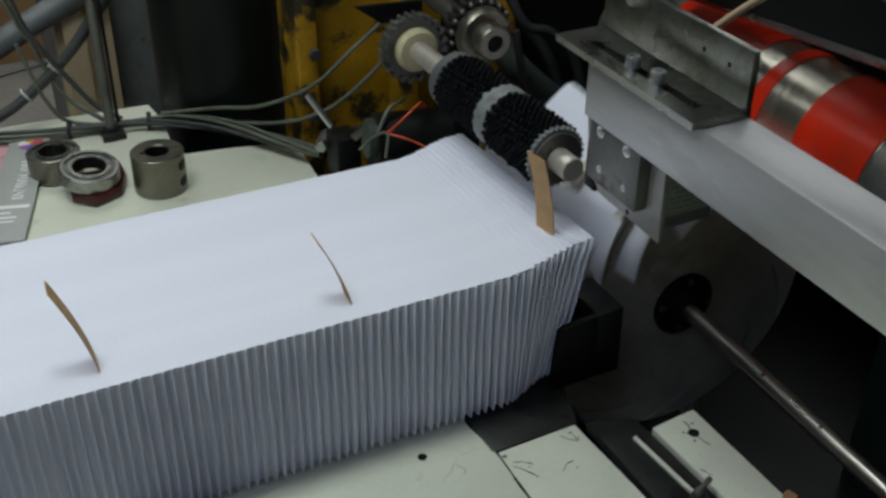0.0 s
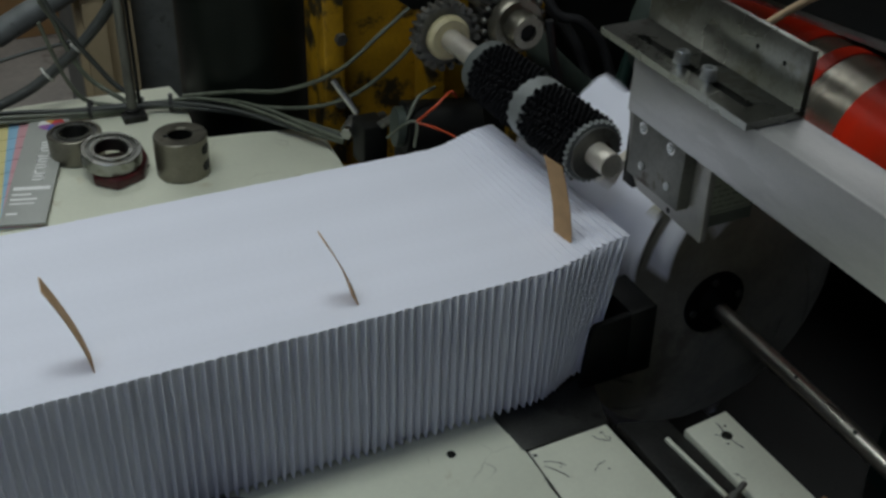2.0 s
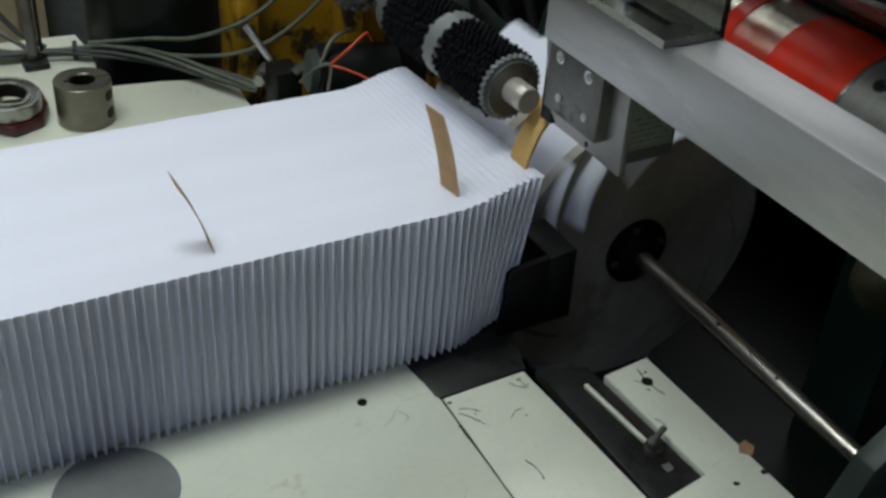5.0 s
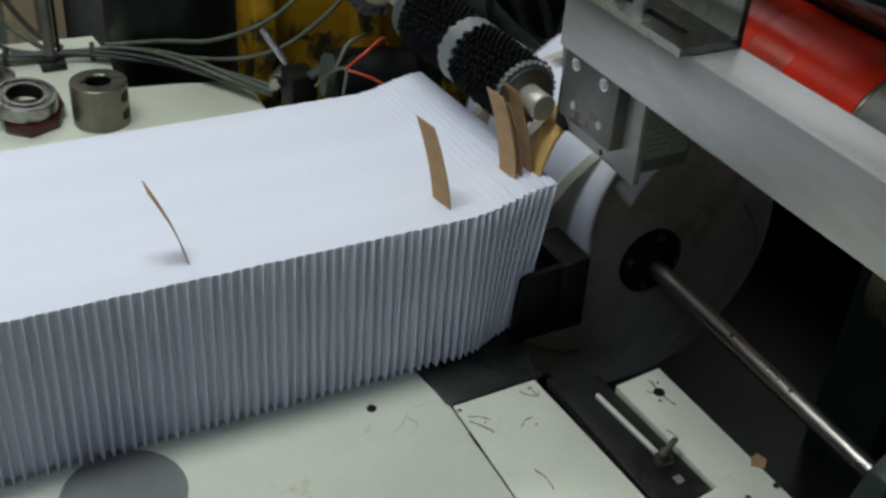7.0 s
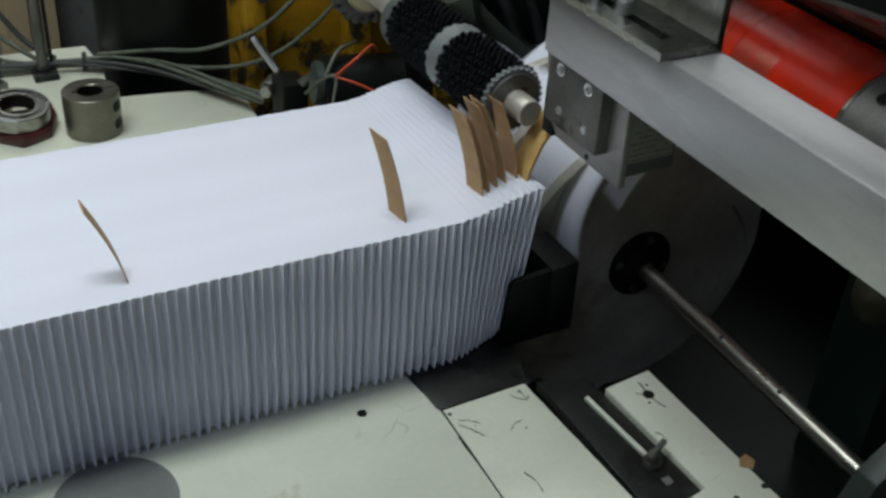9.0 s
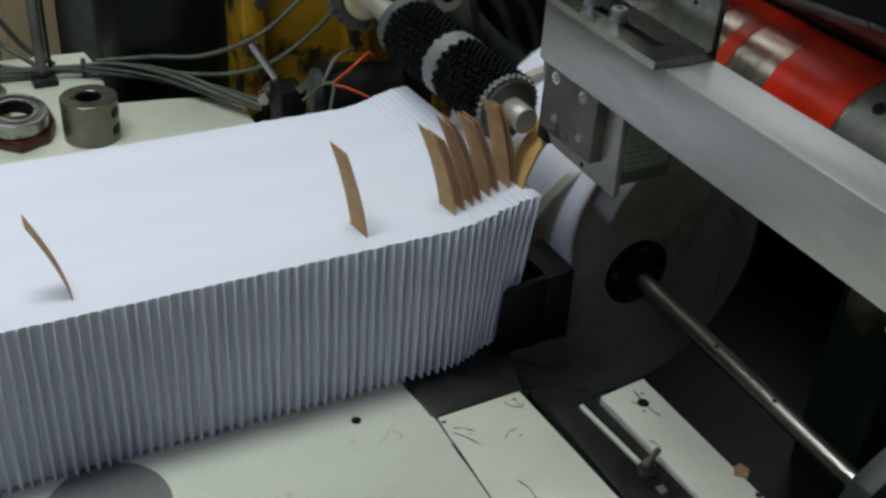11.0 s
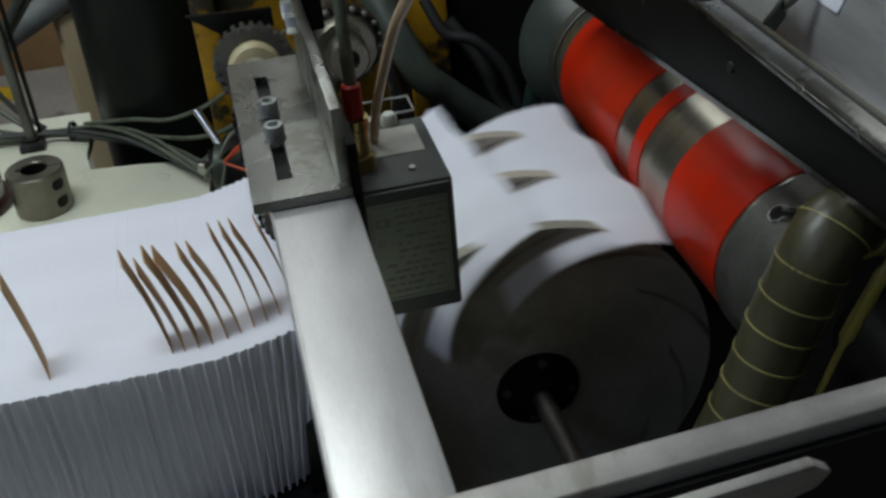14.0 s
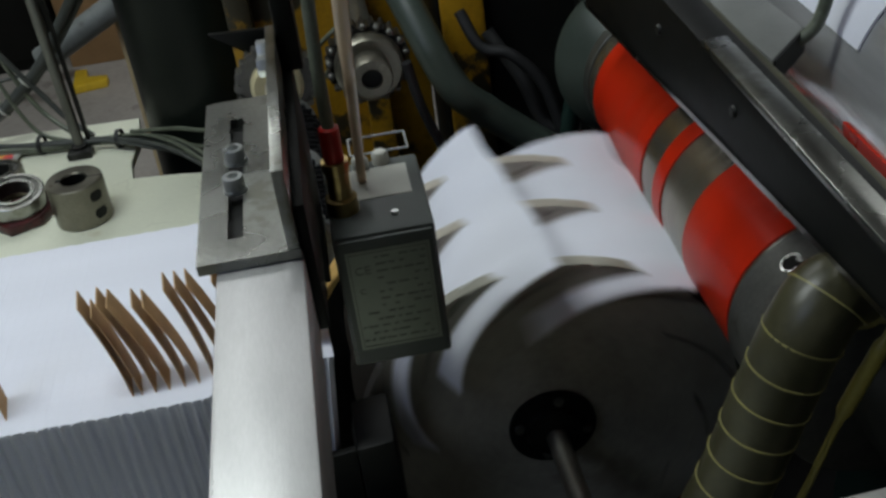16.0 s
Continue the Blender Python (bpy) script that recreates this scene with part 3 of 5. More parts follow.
part("clamp_nut", lathe((0.204, -0.3525, 0.306), (0, -1, 0), [(0, 0), (0, 0.015), (0.006, 0.015), (0.007, 0.011), (0.016, 0.011), (0.017, 0.0)], 24), M_BLACK, endp)
part("clamp_bolt", lathe((0.204, -0.3695, 0.306), (0, -1, 0), [(0, 0), (0, 0.0075), (0.012, 0.0075), (0.013, 0.006), (0.013, 0)], 18), M_CHROME, endp)
part("clamp_lever", prism([(0.186, 0.340), (0.300, 0.351), (0.313, 0.355), (0.318, 0.361), (0.311, 0.366), (0.186, 0.355)], -0.376, -0.371, 0.0008, "y"), M_ALU_SIDE, endp, "bare metal clamp lever")

# ---- delivery shaft ----
AX, AZ = 0.368, -0.015
shaft = thing("drive_shaft", (AX, -0.1, AZ), "long chromed drive shaft", "shaft")
part("rod", rod((AX, -0.222, AZ - 0.011), (0.3578, 0.098, -0.0060), 0.0092, 24), M_SHAFT, shaft)
for y in (-0.035, -0.115):
    part("pin_hole", lathe((AX - 0.004 - 0.0325 * (y + 0.222), y, AZ - 0.0024 + 0.0625 * (y + 0.222)), (-0.45, 0, 0.9), [(0, 0), (0, 0.0022), (0.0006, 0.0022), (0.0006, 0)], 10), M_BLACK, shaft)
eb = thing("end_bearing", (0.39, -0.23, -0.04), "dark green bearing flange with a brass bolt", "bearing")
part("flange", prism([(0.318, -0.065), (0.345, -0.002), (0.375, 0.022), (0.48, 0.030), (0.48, -0.20), (0.30, -0.20)], -0.245, -0.222, 0.002, "y"), M_GREYGREEN, eb)
part("bolt", hexagon((0.392, -0.245, -0.040), (0, -1, 0), 0.006, 0.006), M_BRASS, eb)
part("stay", box(0.33, 0.47, -0.245, -0.222, -0.262, -0.1995), M_GREEN, eb)

# ---- beam above the rollers ----
beam = thing("guard_beam", (0.465, -0.1, 0.315), "black guard beam with a bright aluminium edge strip", "beam")
part("beam", prism([(0.330, 0.262), (0.330, 0.350), (-0.330, 0.350), (-0.330, 0.328), (-0.070, 0.302), (0.200, 0.275)], 0.457, 0.480, 0.001, "x"), M_BLACK, beam)
b = bmesh.new()
rows_ = []
for y, z in ((0.330, 0.262), (0.200, 0.275), (-0.070, 0.302), (-0.330, 0.328)):
    rows_.append([b.verts.new(v) for v in ((0.4562, y, z + 0.005), (0.4655, y, z - 0.008), (0.4785, y, z - 0.008), (0.4785, y, z - 0.0004), (0.4572, y, z - 0.0004))])
for p, q in zip(rows_, rows_[1:]):
    for k in range(5):
        b.faces.new((p[k], p[(k + 1) % 5], q[(k + 1) % 5], q[k]))
b.faces.new(rows_[0])
b.faces.new(rows_[-1])
bmesh.ops.recalc_face_normals(b, faces=b.faces)
part("bottom_lip", b, M_LIP, beam, "polished dark steel lip", smooth=20)
part("edge_strip", box(0.4545, 0.4705, -0.335, 0.030, 0.3502, 0.3552, 0.0006), M_STEEL, beam)
part("back_lip", box(0.4800, 0.4860, -0.335, 0.330, 0.3000, 0.3480, 0.0006), M_HOSE, beam, "olive back rail")
# black strip put in for the shade of the gap behind the beam
part("gap_shade", box(0.4800, 0.4860, -0.335, 0.330, 0.2900, 0.2998), M_BLACK, beam)
for y, z in ((0.12, 0.325), (-0.02, 0.330)):
    part("screw", lathe((0.457, y, z), (-1, 0, 0), [(0, 0), (0, 0.004), (0.002, 0.0034), (0.002, 0)], 12), M_DARKMETAL, beam)
# black sheet added to keep the space behind the hose dark
part("dark_sheet", box(0.545, 0.551, -0.330, -0.092, -0.20, 0.318, 0.001), M_BLACK, beam)
blk = thing("junction_block", (0.52, 0.09, 0.345), "grey metal junction block with a cable", "block")
part("body", prism([(0.484, 0.150), (0.490, 0.006), (0.526, 0.044), (0.520, 0.150)], 0.3285, 0.345, 0.0008), M_BLOCK, blk)
part("end_face", prism([(0.4904, 0.0056), (0.4915, 0.0045), (0.5275, 0.0425), (0.5264, 0.0436)], 0.3287, 0.3448), M_BLACK, blk, "black end face")
part("cable", pipe([(0.520, 0.038, 0.338), (0.532, 0.036, 0.352), (0.545, 0.045, 0.385), (0.565, 0.070, 0.430), (0.62, 0.12, 0.50)], 0.0042), M_CABLE, blk)
PX, PZ, PR = 0.640, 0.302, 0.100
back = thing("plate_cylinder", (PX, 0.0, PZ), "large satin chrome cylinder with a red patch", "cylinder")
part("cylinder", rod((PX, -0.40, PZ), (PX, 0.45, PZ), PR, 56), M_SATIN, back)
# red patch low on the side that faces the feed roller
for y0, y1, a0, a1 in ((-0.115, 0.005, 184, 214),):
    pts = arc(0, 0, PR + 0.0018, a0, a1, 16) + arc(0, 0, PR - 0.001, a1, a0, 16)
    part("red_patch", prism([(PX + p[0], PZ + p[1]) for p in pts], y0, y1, 0, "y"), M_RED, back, "red patch on the chrome", smooth=30)
# thin white sheet over the cylinder's upper left, far half only
wrap = [(PX + q[0], PZ + q[1]) for q in arc(0, 0, PR + 0.0022, 60, 158, 30) + arc(0, 0, PR + 0.0006, 158, 60, 30)]
single("white_wrap", prism(wrap, 0.010, 0.40, 0, "y"), M_PAPER, "thin white sheet wrapped over the chrome cylinder", "paper", (PX, 0.2, PZ + PR), smooth=30)

# ---- ribbed hose ----
hose = thing("ribbed_hose", (0.45, -0.12, 0.1), "olive ribbed suction hose with light rings", "hose")
HP = [(0.536, -0.112, 0.252), (0.510, -0.126, 0.270), (0.484, -0.141, 0.286), (0.458, -0.152, 0.290), (0.444, -0.158, 0.277), (0.4355, -0.159, 0.256), (0.4275, -0.159, 0.233),
      (0.419, -0.159, 0.205), (0.410, -0.159, 0.178), (0.397, -0.158, 0.139), (0.412, -0.146, 0.095), (0.504, -0.120, 0.040)]
part("hose", pipe(HP, 0.0212, 28, steps=6), M_HOSE, hose)
for k in range(8):
    z = 0.2730 - 0.0195 * k
    i = max(q for q in range(3, 10) if HP[q][2] >= z)
    f = (HP[i][2] - z) / (HP[i][2] - HP[i + 1][2])
    c = Vector(HP[i]).lerp(Vector(HP[i + 1]), f)
    a = (Vector(HP[i + 1]) - Vector(HP[i])).normalized()
    part("ring", lathe(c - a * 0.0005, a, [(0, 0.0195), (0, 0.0219), (0.0010, 0.0219), (0.0010, 0.0195)], 28, close=False), M_RING, hose)
for q, f in ((1, 0.5), (2, 0.4), (3, 0.1)):
    a = (Vector(HP[q + 1]) - Vector(HP[q])).normalized()
    part("ring", lathe(Vector(HP[q]).lerp(Vector(HP[q + 1]), f) - a * 0.0005, a, [(0, 0.0195), (0, 0.0230), (0.0010, 0.0230), (0.0010, 0.0195)], 28, close=False), M_RING, hose)
single("yellow_cable", pipe([(0.497, -0.159, 0.291), (0.482, -0.166, 0.263), (0.466, -0.166, 0.222), (0.452, -0.166, 0.177), (0.445, -0.163, 0.141), (0.462, -0.152, 0.095)], 0.0034, radii=lambda s: 0.0046 if 0.18 < s < 0.42 else 0.0022),
       M_YELLOWWIRE, "yellow sleeved cable beside the hose", "cable", (0.49, -0.13, 0.05))
single("green_panel", box(0.56, 0.58, -0.34, 0.0, -0.26, 0.262, 0.002), M_GREEN, "dark green machine side panel", "panel", (0.57, -0.17, 0))

# ---- red feed roller ----
RX, RZ, RR = 0.540, 0.155, 0.0715
red = thing("feed_roller", (RX, 0.15, RZ), "steel feed roller with red rubber sleeves", "roller")
part("core", rod((RX, 0.0, RZ), (RX, 0.375, RZ), RR, 48), M_CORE, red)
for y0, y1 in ((0.004, 0.098), (0.154, 0.174), (0.206, 0.355)):
    part("sleeve", lathe((RX, y0, RZ), (0, 1, 0), [(0, RR - 0.001), (0.0003, RR + 0.0012), (y1 - y0 - 0.0003, RR + 0.0012), (y1 - y0, RR - 0.001)], 56, close=False), M_RED, red, "red rubber sleeve")
for y0, y1 in ((0.0985, 0.1535), (0.1745, 0.2055)):
    pts = arc(0, 0, RR + 0.0010, 86, 196, 24) + arc(0, 0, RR - 0.001, 196, 86, 24)
    part("rubber_segment", prism([(RX + p[0], RZ + p[1]) for p in pts], y0, y1, 0, "y"), M_RED, red, "red rubber segment", smooth=30)
sleeve = thing("bearing_sleeve", (RX, -0.06, RZ), "dull steel bearing sleeve with a clamp slot", "sleeve")
part("sleeve", rod((RX, -0.088, RZ), (RX, -0.002, RZ), RR + 0.003, 48), M_STEEL_DULL, sleeve)
def on_sleeve(a, y, lift=0.0):
    r = RR + 0.003 + lift
    return (RX + r * math.cos(radians(a)), y, RZ + r * math.sin(radians(a)))


c = on_sleeve(125, -0.026)
part("clamp_hole", lathe(c, (c[0] - RX, 0, c[2] - RZ), [(-0.001, 0), (-0.001, 0.0058), (0.0008, 0.0058), (0.0008, 0)], 18), M_BLACK, sleeve)
part("clamp_rim", lathe(c, (c[0] - RX, 0, c[2] - RZ), [(-0.001, 0.0058), (0.0014, 0.0060), (0.0014, 0.0076), (-0.001, 0.0078)], 18, close=False), M_CHROME, sleeve)
part("clamp_slot", pipe([on_sleeve(124 - 5 * q, -0.029 - 0.0085 * q, -0.001) for q in range(6)], 0.0034, 8), M_BLACK, sleeve, "dark clamp slot")
for off in (-0.0046, 0.0046):
    part("wire_clip", pipe([on_sleeve(124 - 5 * q - off * 500, -0.029 - 0.0085 * q + off * 0.7, 0.0004) for q in range(6)], 0.0015, 8), M_CHROME, sleeve)
part("journal", rod((RX, -0.30, RZ), (RX, -0.088, RZ), 0.03, 24), M_BLACK, sleeve)
jr = thing("far_journal", (RX, 0.40, RZ), "grey steel journal at the far end of the roller", "journal")
part("flange", rod((RX, 0.377, RZ), (RX, 0.392, RZ), 0.073, 40), M_STEEL_DULL, jr)
part("hub", lathe((RX, 0.392, RZ), (0, 1, 0), [(0, 0), (0, 0.064), (0.012, 0.070), (0.030, 0.088), (0.048, 0.090), (0.048, 0)], 40), M_GREYGREEN, jr, "grey-green bell housing")
part("support", box(RX - 0.06, RX + 0.06, 0.44, 0.47, -0.262, RZ + 0.08, 0.003), M_BLACK, jr)

# ---- delivery wheel ----
WX, WY, WZ, WR = 0.357, 0.100, -0.003, 0.161
SLOTS = 10
STEP = 360.0 / SLOTS
SWEEP = 50.0


def slot_radius(u):
    """Radius along a spiral slot: u is 0 at its root and 1 at its mouth."""
    return 0.122 + 0.055 * u


def fingered_disc(y0, y1):
    """A stacker disc: spiral slots part its rim into overlapping fingers."""
    pts = []
    mouth = (WR - 0.122) / 0.055
    for k in range(SLOTS):
        t0 = STEP * k
        for q in range(13):
            u = mouth * (1 - q / 12)
            pts.append((slot_radius(u), t0 + SWEEP * (1 - u)))
        for q in range(13):
            u = mouth * q / 12
            pts.append((slot_radius(u), t0 + SWEEP * (1 - u) + 2.2))
        a0, a1 = t0 + SWEEP * (1 - mouth) + 2.2, t0 + STEP + SWEEP * (1 - mouth)
        for q in range(1, 8):
            pts.append((WR, a0 + (a1 - a0) * q / 8))
    return prism([(WX + r * math.cos(radians(a)), WZ + r * math.sin(radians(a))) for r, a in pts], y0, y1, 0, "y")


wheel = thing("delivery_wheel", (WX, WY, WZ), "dark grey delivery wheel of slotted discs", "wheel")
part("front_disc", fingered_disc(0.098, 0.110), M_DISC, wheel, "dark grey slotted front disc", smooth=30)
for y in (0.185, 0.263):
    part("disc", fingered_disc(y, y + 0.012), M_BEIGE, wheel, "worn beige slotted disc", smooth=30)
part("drum", rod((WX, 0.1105, WZ), (WX, 0.300, WZ), 0.060, 40), M_BLACK, wheel)
hub = part("hub", lathe((WX, 0.0978, WZ), (0, -1, 0), [(0, 0), (0, 0.037), (0.004, 0.037), (0.005, 0.024), (0.012, 0.022), (0.012, 0)], 36), M_BLACK, wheel, "black clamped hub")
for k in range(4):
    a = radians(90 * k + 20)
    part("hub_screw", lathe((WX + 0.029 * math.cos(a), 0.0938, WZ + 0.029 * math.sin(a)), (0, -1, 0), [(0, 0), (0, 0.0045), (0.003, 0.004), (0.003, 0)], 12), M_STEEL_DULL, hub)

# seconds and machine cycles since the start: one envelope and one roller turn each
CYCLES = [(-1.0, -9.75), (0.5, 0.0), (1.0, 3.14), (1.5, 6.5), (2.5, 13.0), (3.0, 16.14), (3.5, 19.5), (4.0, 22.75), (6.5, 40.5), (7.0, 44.12), (7.5, 48.0),
          (8.5, 55.5), (9.0, 59.12), (11.5, 78.0), (13.5, 93.0), (14.5, 100.45), (15.0, 104.17), (15.5, 108.0), (16.0, 111.62), (18.0, 126.6)]


def cycles(t):
    """Machine cycles at a time; the machine speeds up a little on the way."""
    for (t0, c0), (t1, c1) in zip(CYCLES, CYCLES[1:]):
        if t <= t1:
            return c0 + (c1 - c0) * (t - t0) / (t1 - t0)
    return CYCLES[-1][1]


def carried_envelope():
    """A curved envelope in a wheel slot: leading edge sunk, trailing edge standing out."""
    nu, nv, thick = 18, 32, 0.0014
    b = bmesh.new()
    rows = []
    for side in (0, 1):
        grid = []
        for i in range(nu + 1):
            u = i / nu
            line = []
            for j in range(nv + 1):
                v = j / nv
                ang = radians(90 + SWEEP * (1 - u) + 9.0 * u * (v - 0.3))
                y = 0.083 + 0.220 * v
                r = slot_radius(u) + 0.001 - side * thick
                # the paper bellies out between the discs and droops past the front one
                drop = 0.026 * max(0.0, (0.104 - y) / 0.021) ** 1.3 * (1 - 0.65 * u)
                ripple = -drop + 0.0060 * (0.5 - 0.5 * math.cos((y - 0.104) / 0.0785 * 2 * math.pi)) * (0.35 + 0.65 * u)
                line.append(b.verts.new(((r + ripple) * math.cos(ang), y - WY, (r + ripple) * math.sin(ang))))
            grid.append(line)
        rows.append(grid)
    for g in rows:
        for i in range(nu):
            for j in range(nv):
                b.faces.new((g[i][j], g[i + 1][j], g[i + 1][j + 1], g[i][j + 1]))
    top, low = rows
    edge = [(i, 0) for i in range(nu)] + [(nu, j) for j in range(nv)] + [(i, nv) for i in range(nu, 0, -1)] + [(0, j) for j in range(nv, 0, -1)]
    for (i, j), (k, l) in zip(edge, edge[1:] + edge[:1]):
        b.faces.new((top[i][j], top[k][l], low[k][l], low[i][j]))
    return finish(b, M_PAPER, "envelope", 60)


CARRIED_MESH = carried_envelope()
carried_list = []
for k in range(SLOTS):
    o = new("envelope", CARRIED_MESH)
    o.location = (WX, WY, WZ)
    carried_list.append(tagged(o, "blank white envelope carried round in the delivery wheel", "envelope", "envelopes in the wheel"))

# ---- brush roller and its drive ----
BX, BZ = 0.183, 0.212
brush = thing("brush_roller", (BX, 0.20, BZ), "black bristle brush roller on a steel shaft", "brush roller")
part("shaft", rod((BX, 0.072, BZ), (BX, 0.42, BZ), 0.0118, 24), M_STUB, brush, "bright steel shaft")
def sprocket_mesh(cx, cz, y0, y1, r, teeth, tip=0.0045):
    pts = []
    for k in range(teeth):
        for f, rr in ((0.0, r - tip), (0.2, r - tip), (0.36, r), (0.64, r), (0.8, r - tip)):
            a = 2 * math.pi * (k + f) / teeth
            pts.append((cx + rr * math.cos(a), cz + rr * math.sin(a)))
    return prism(pts, y0, y1, 0, "y")


part("end_disc", sprocket_mesh(BX, BZ, 0.100, 0.105, 0.0304, 30, 0.0022), M_TOOTH, brush, "grey toothed end disc", smooth=25)
part("end_collar", rod((BX, 0.097, BZ), (BX, 0.100, BZ), 0.0258, 32), M_STEEL_DULL, brush)


def bristles(y0, y1, rings, tufts, r0, r1):
    """Rings of stiff bristle tufts, each tuft a tapered tooth."""
    b = bmesh.new()
    lathe((BX, y0, BZ), (0, 1, 0), [(0, 0), (0, r0), (y1 - y0, r0), (y1 - y0, 0)], 32, b)
    rng = random.Random(int(y0 * 1000))
    for i in range(rings):
        for k in range(tufts):
            a = 2 * math.pi * (k + 0.12 * i) / tufts + rng.uniform(-0.02, 0.02)
            y = y0 + (i + 0.5) * (y1 - y0) / rings + rng.uniform(-0.0004, 0.0004)
            r, half = r1 * rng.uniform(0.95, 1.03), math.pi * r0 / tufts
            c, s = math.cos(a), math.sin(a)
            vs = []
            for rr, wy, wt in ((r0 - 0.002, 0.0015, half * 1.02), (r * 0.93, 0.0011, half * 0.95), (r, 0.0007, half * 0.35)):
                for dy, dt in ((-wy, -wt), (wy, -wt), (wy, wt), (-wy, wt)):
                    vs.append(b.verts.new((BX + rr * c - dt * s, y + dy, BZ + rr * s + dt * c)))
            for o in (0, 4):
                for q in range(4):
                    b.faces.new((vs[o + q], vs[o + (q + 1) % 4], vs[o + 4 + (q + 1) % 4], vs[o + 4 + q]))
            b.faces.new(vs[8:12])
    return b


def ragged_collar(y0, y1, r, teeth, seed):
    """A grey collar whose ends break up into short bristle teeth."""
    rng = random.Random(seed)
    b = bmesh.new()
    rings = []
    for y, jag, rr in ((y0, 1, r), ((y0 + y1) / 2, 0, r), (y1, -1, r)):
        rings.append([b.verts.new((BX + rr * math.cos(math.pi * k / teeth), y - jag * (0.0035 if k % 2 else -0.0015) * rng.uniform(0.5, 1.3), BZ + rr * math.sin(math.pi * k / teeth))) for k in range(2 * teeth)])
    m = 2 * teeth
    for p, q in zip(rings, rings[1:]):
        for k in range(m):
            b.faces.new((p[k], p[(k + 1) % m], q[(k + 1) % m], q[k]))
    for y, ring in ((y0 + 0.001, rings[0]), (y1 - 0.001, rings[-1])):
        c = b.verts.new((BX, y, BZ))
        for k in range(m):
            b.faces.new((c, ring[k], ring[(k + 1) % m]))
    return b


part("bristles", bristles(0.105, 0.184, 12, 28, 0.0240, 0.0328), M_BRUSH, brush, "black bristle rows", smooth=20)
part("collar", ragged_collar(0.1820, 0.2000, 0.0318, 20, 3), M_TOOTH, brush, "grey collar with ragged toothed edges", smooth=25)
part("bristles", bristles(0.1985, 0.283, 12, 28, 0.0245, 0.0334), M_BRUSH, brush, "black bristle rows", smooth=20)
part("collar", lathe((BX, 0.281, BZ), (0, 1, 0), [(0, 0), (0, 0.0290), (0.0015, 0.0310), (0.014, 0.0310), (0.018, 0.0240), (0.018, 0)], 40), M_GREYPLASTIC, brush, "dark grey collar")
part("hub", lathe((BX, 0.378, BZ), (0, 1, 0), [(0, 0.0115), (0, 0.0215), (0.0035, 0.0250), (0.0105, 0.0250), (0.0105, 0.0115)], 32), M_NYLON, brush, "cream nylon hub")


part("sprocket", sprocket_mesh(BX, BZ, 0.389, 0.404, 0.0385, 26), M_STEEL_DULL, brush, smooth=25)
for k in range(20):
    a = 2 * math.pi * k / 20
    part("chain_pin", lathe((BX + 0.0362 * math.cos(a), 0.384, BZ + 0.0362 * math.sin(a)), (0, 1, 0), [(0, 0), (0, 0.0036), (0.005, 0.0036), (0.005, 0)], 10), M_STEEL_DULL, brush)

S2X, S2Z = 0.262, 0.212
sp = thing("drive_sprocket", (S2X, 0.38, S2Z), "oily steel drive sprocket with a bored hub", "sprocket")
part("sprocket", sprocket_mesh(S2X, S2Z, 0.400, 0.419, 0.0405, 26), M_DARKMETAL, sp, smooth=25)
part("flange", lathe((S2X, 0.383, S2Z), (0, 1, 0), [(0, 0), (0, 0.030), (0.004, 0.033), (0.015, 0.033), (0.015, 0)], 36), M_COUPLING, sp, "worn brown flange")
part("hub", lathe((S2X, 0.362, S2Z), (0, 1, 0), [(0, 0.010), (0, 0.0185), (0.002, 0.020), (0.021, 0.020), (0.021, 0.010), (0, 0.010)], 32, close=False), M_COUPLING, sp, "oily steel hub")
part("bore", rod((S2X, 0.366, S2Z), (S2X, 0.387, S2Z), 0.0102, 20), M_BLACK, sp)
for k in range(18):
    a = 2 * math.pi * (k + 0.5) / 18
    part("chain_pin", lathe((S2X + 0.0375 * math.cos(a), 0.394, S2Z + 0.0375 * math.sin(a)), (0, 1, 0), [(0, 0), (0.0006, 0.0024), (0.0018, 0.0034), (0.006, 0.0036), (0.006, 0)], 12), M_STEEL_DULL, sp)
part("axle", rod((S2X, 0.419, S2Z), (S2X, 0.66, S2Z), 0.012, 16), M_STEEL_DULL, sp)
single("drive_belt", pipe([(S2X + 0.034, 0.376, S2Z + 0.005), (S2X + 0.045, 0.374, S2Z - 0.05), (S2X + 0.075, 0.37, S2Z - 0.14), (S2X + 0.10, 0.366, S2Z - 0.24)], 0.005, 8), M_BLACKRUB, "black rubber drive belt running down", "belt", (S2X + 0.05, 0.37, 0.1))
single("pointer_plate", prism([(0.118, 0.256), (0.150, 0.232), (0.200, 0.234), (0.200, 0.252)], 0.423, 0.429, 0.0005, "y"), M_BLACK, "dark steel guard plate behind the sprocket", "plate", (0.16, 0.426, 0.25))

# ---- motor, valve and wiring ----
motor = thing("small_motor", (0.165, 0.40, 0.10), "small dark motor with a green cap and orange wires", "motor")
part("body", rod((0.128, 0.40, 0.105), (0.215, 0.385, 0.100), 0.030, 28), M_BLACK, motor)
part("cap", rod((0.118, 0.402, 0.106), (0.128, 0.40, 0.105), 0.023, 28), M_GREYGREEN, motor, "grey-green end cap")
part("support", box(0.13, 0.21, 0.37, 0.43, -0.26, 0.085, 0.002), M_BLACK, motor)
part("wire", pipe([(0.128, 0.362, 0.128), (0.150, 0.360, 0.145), (0.172, 0.372, 0.152), (0.185, 0.380, 0.140)], 0.0014), M_ORANGEWIRE, motor, "orange wire")
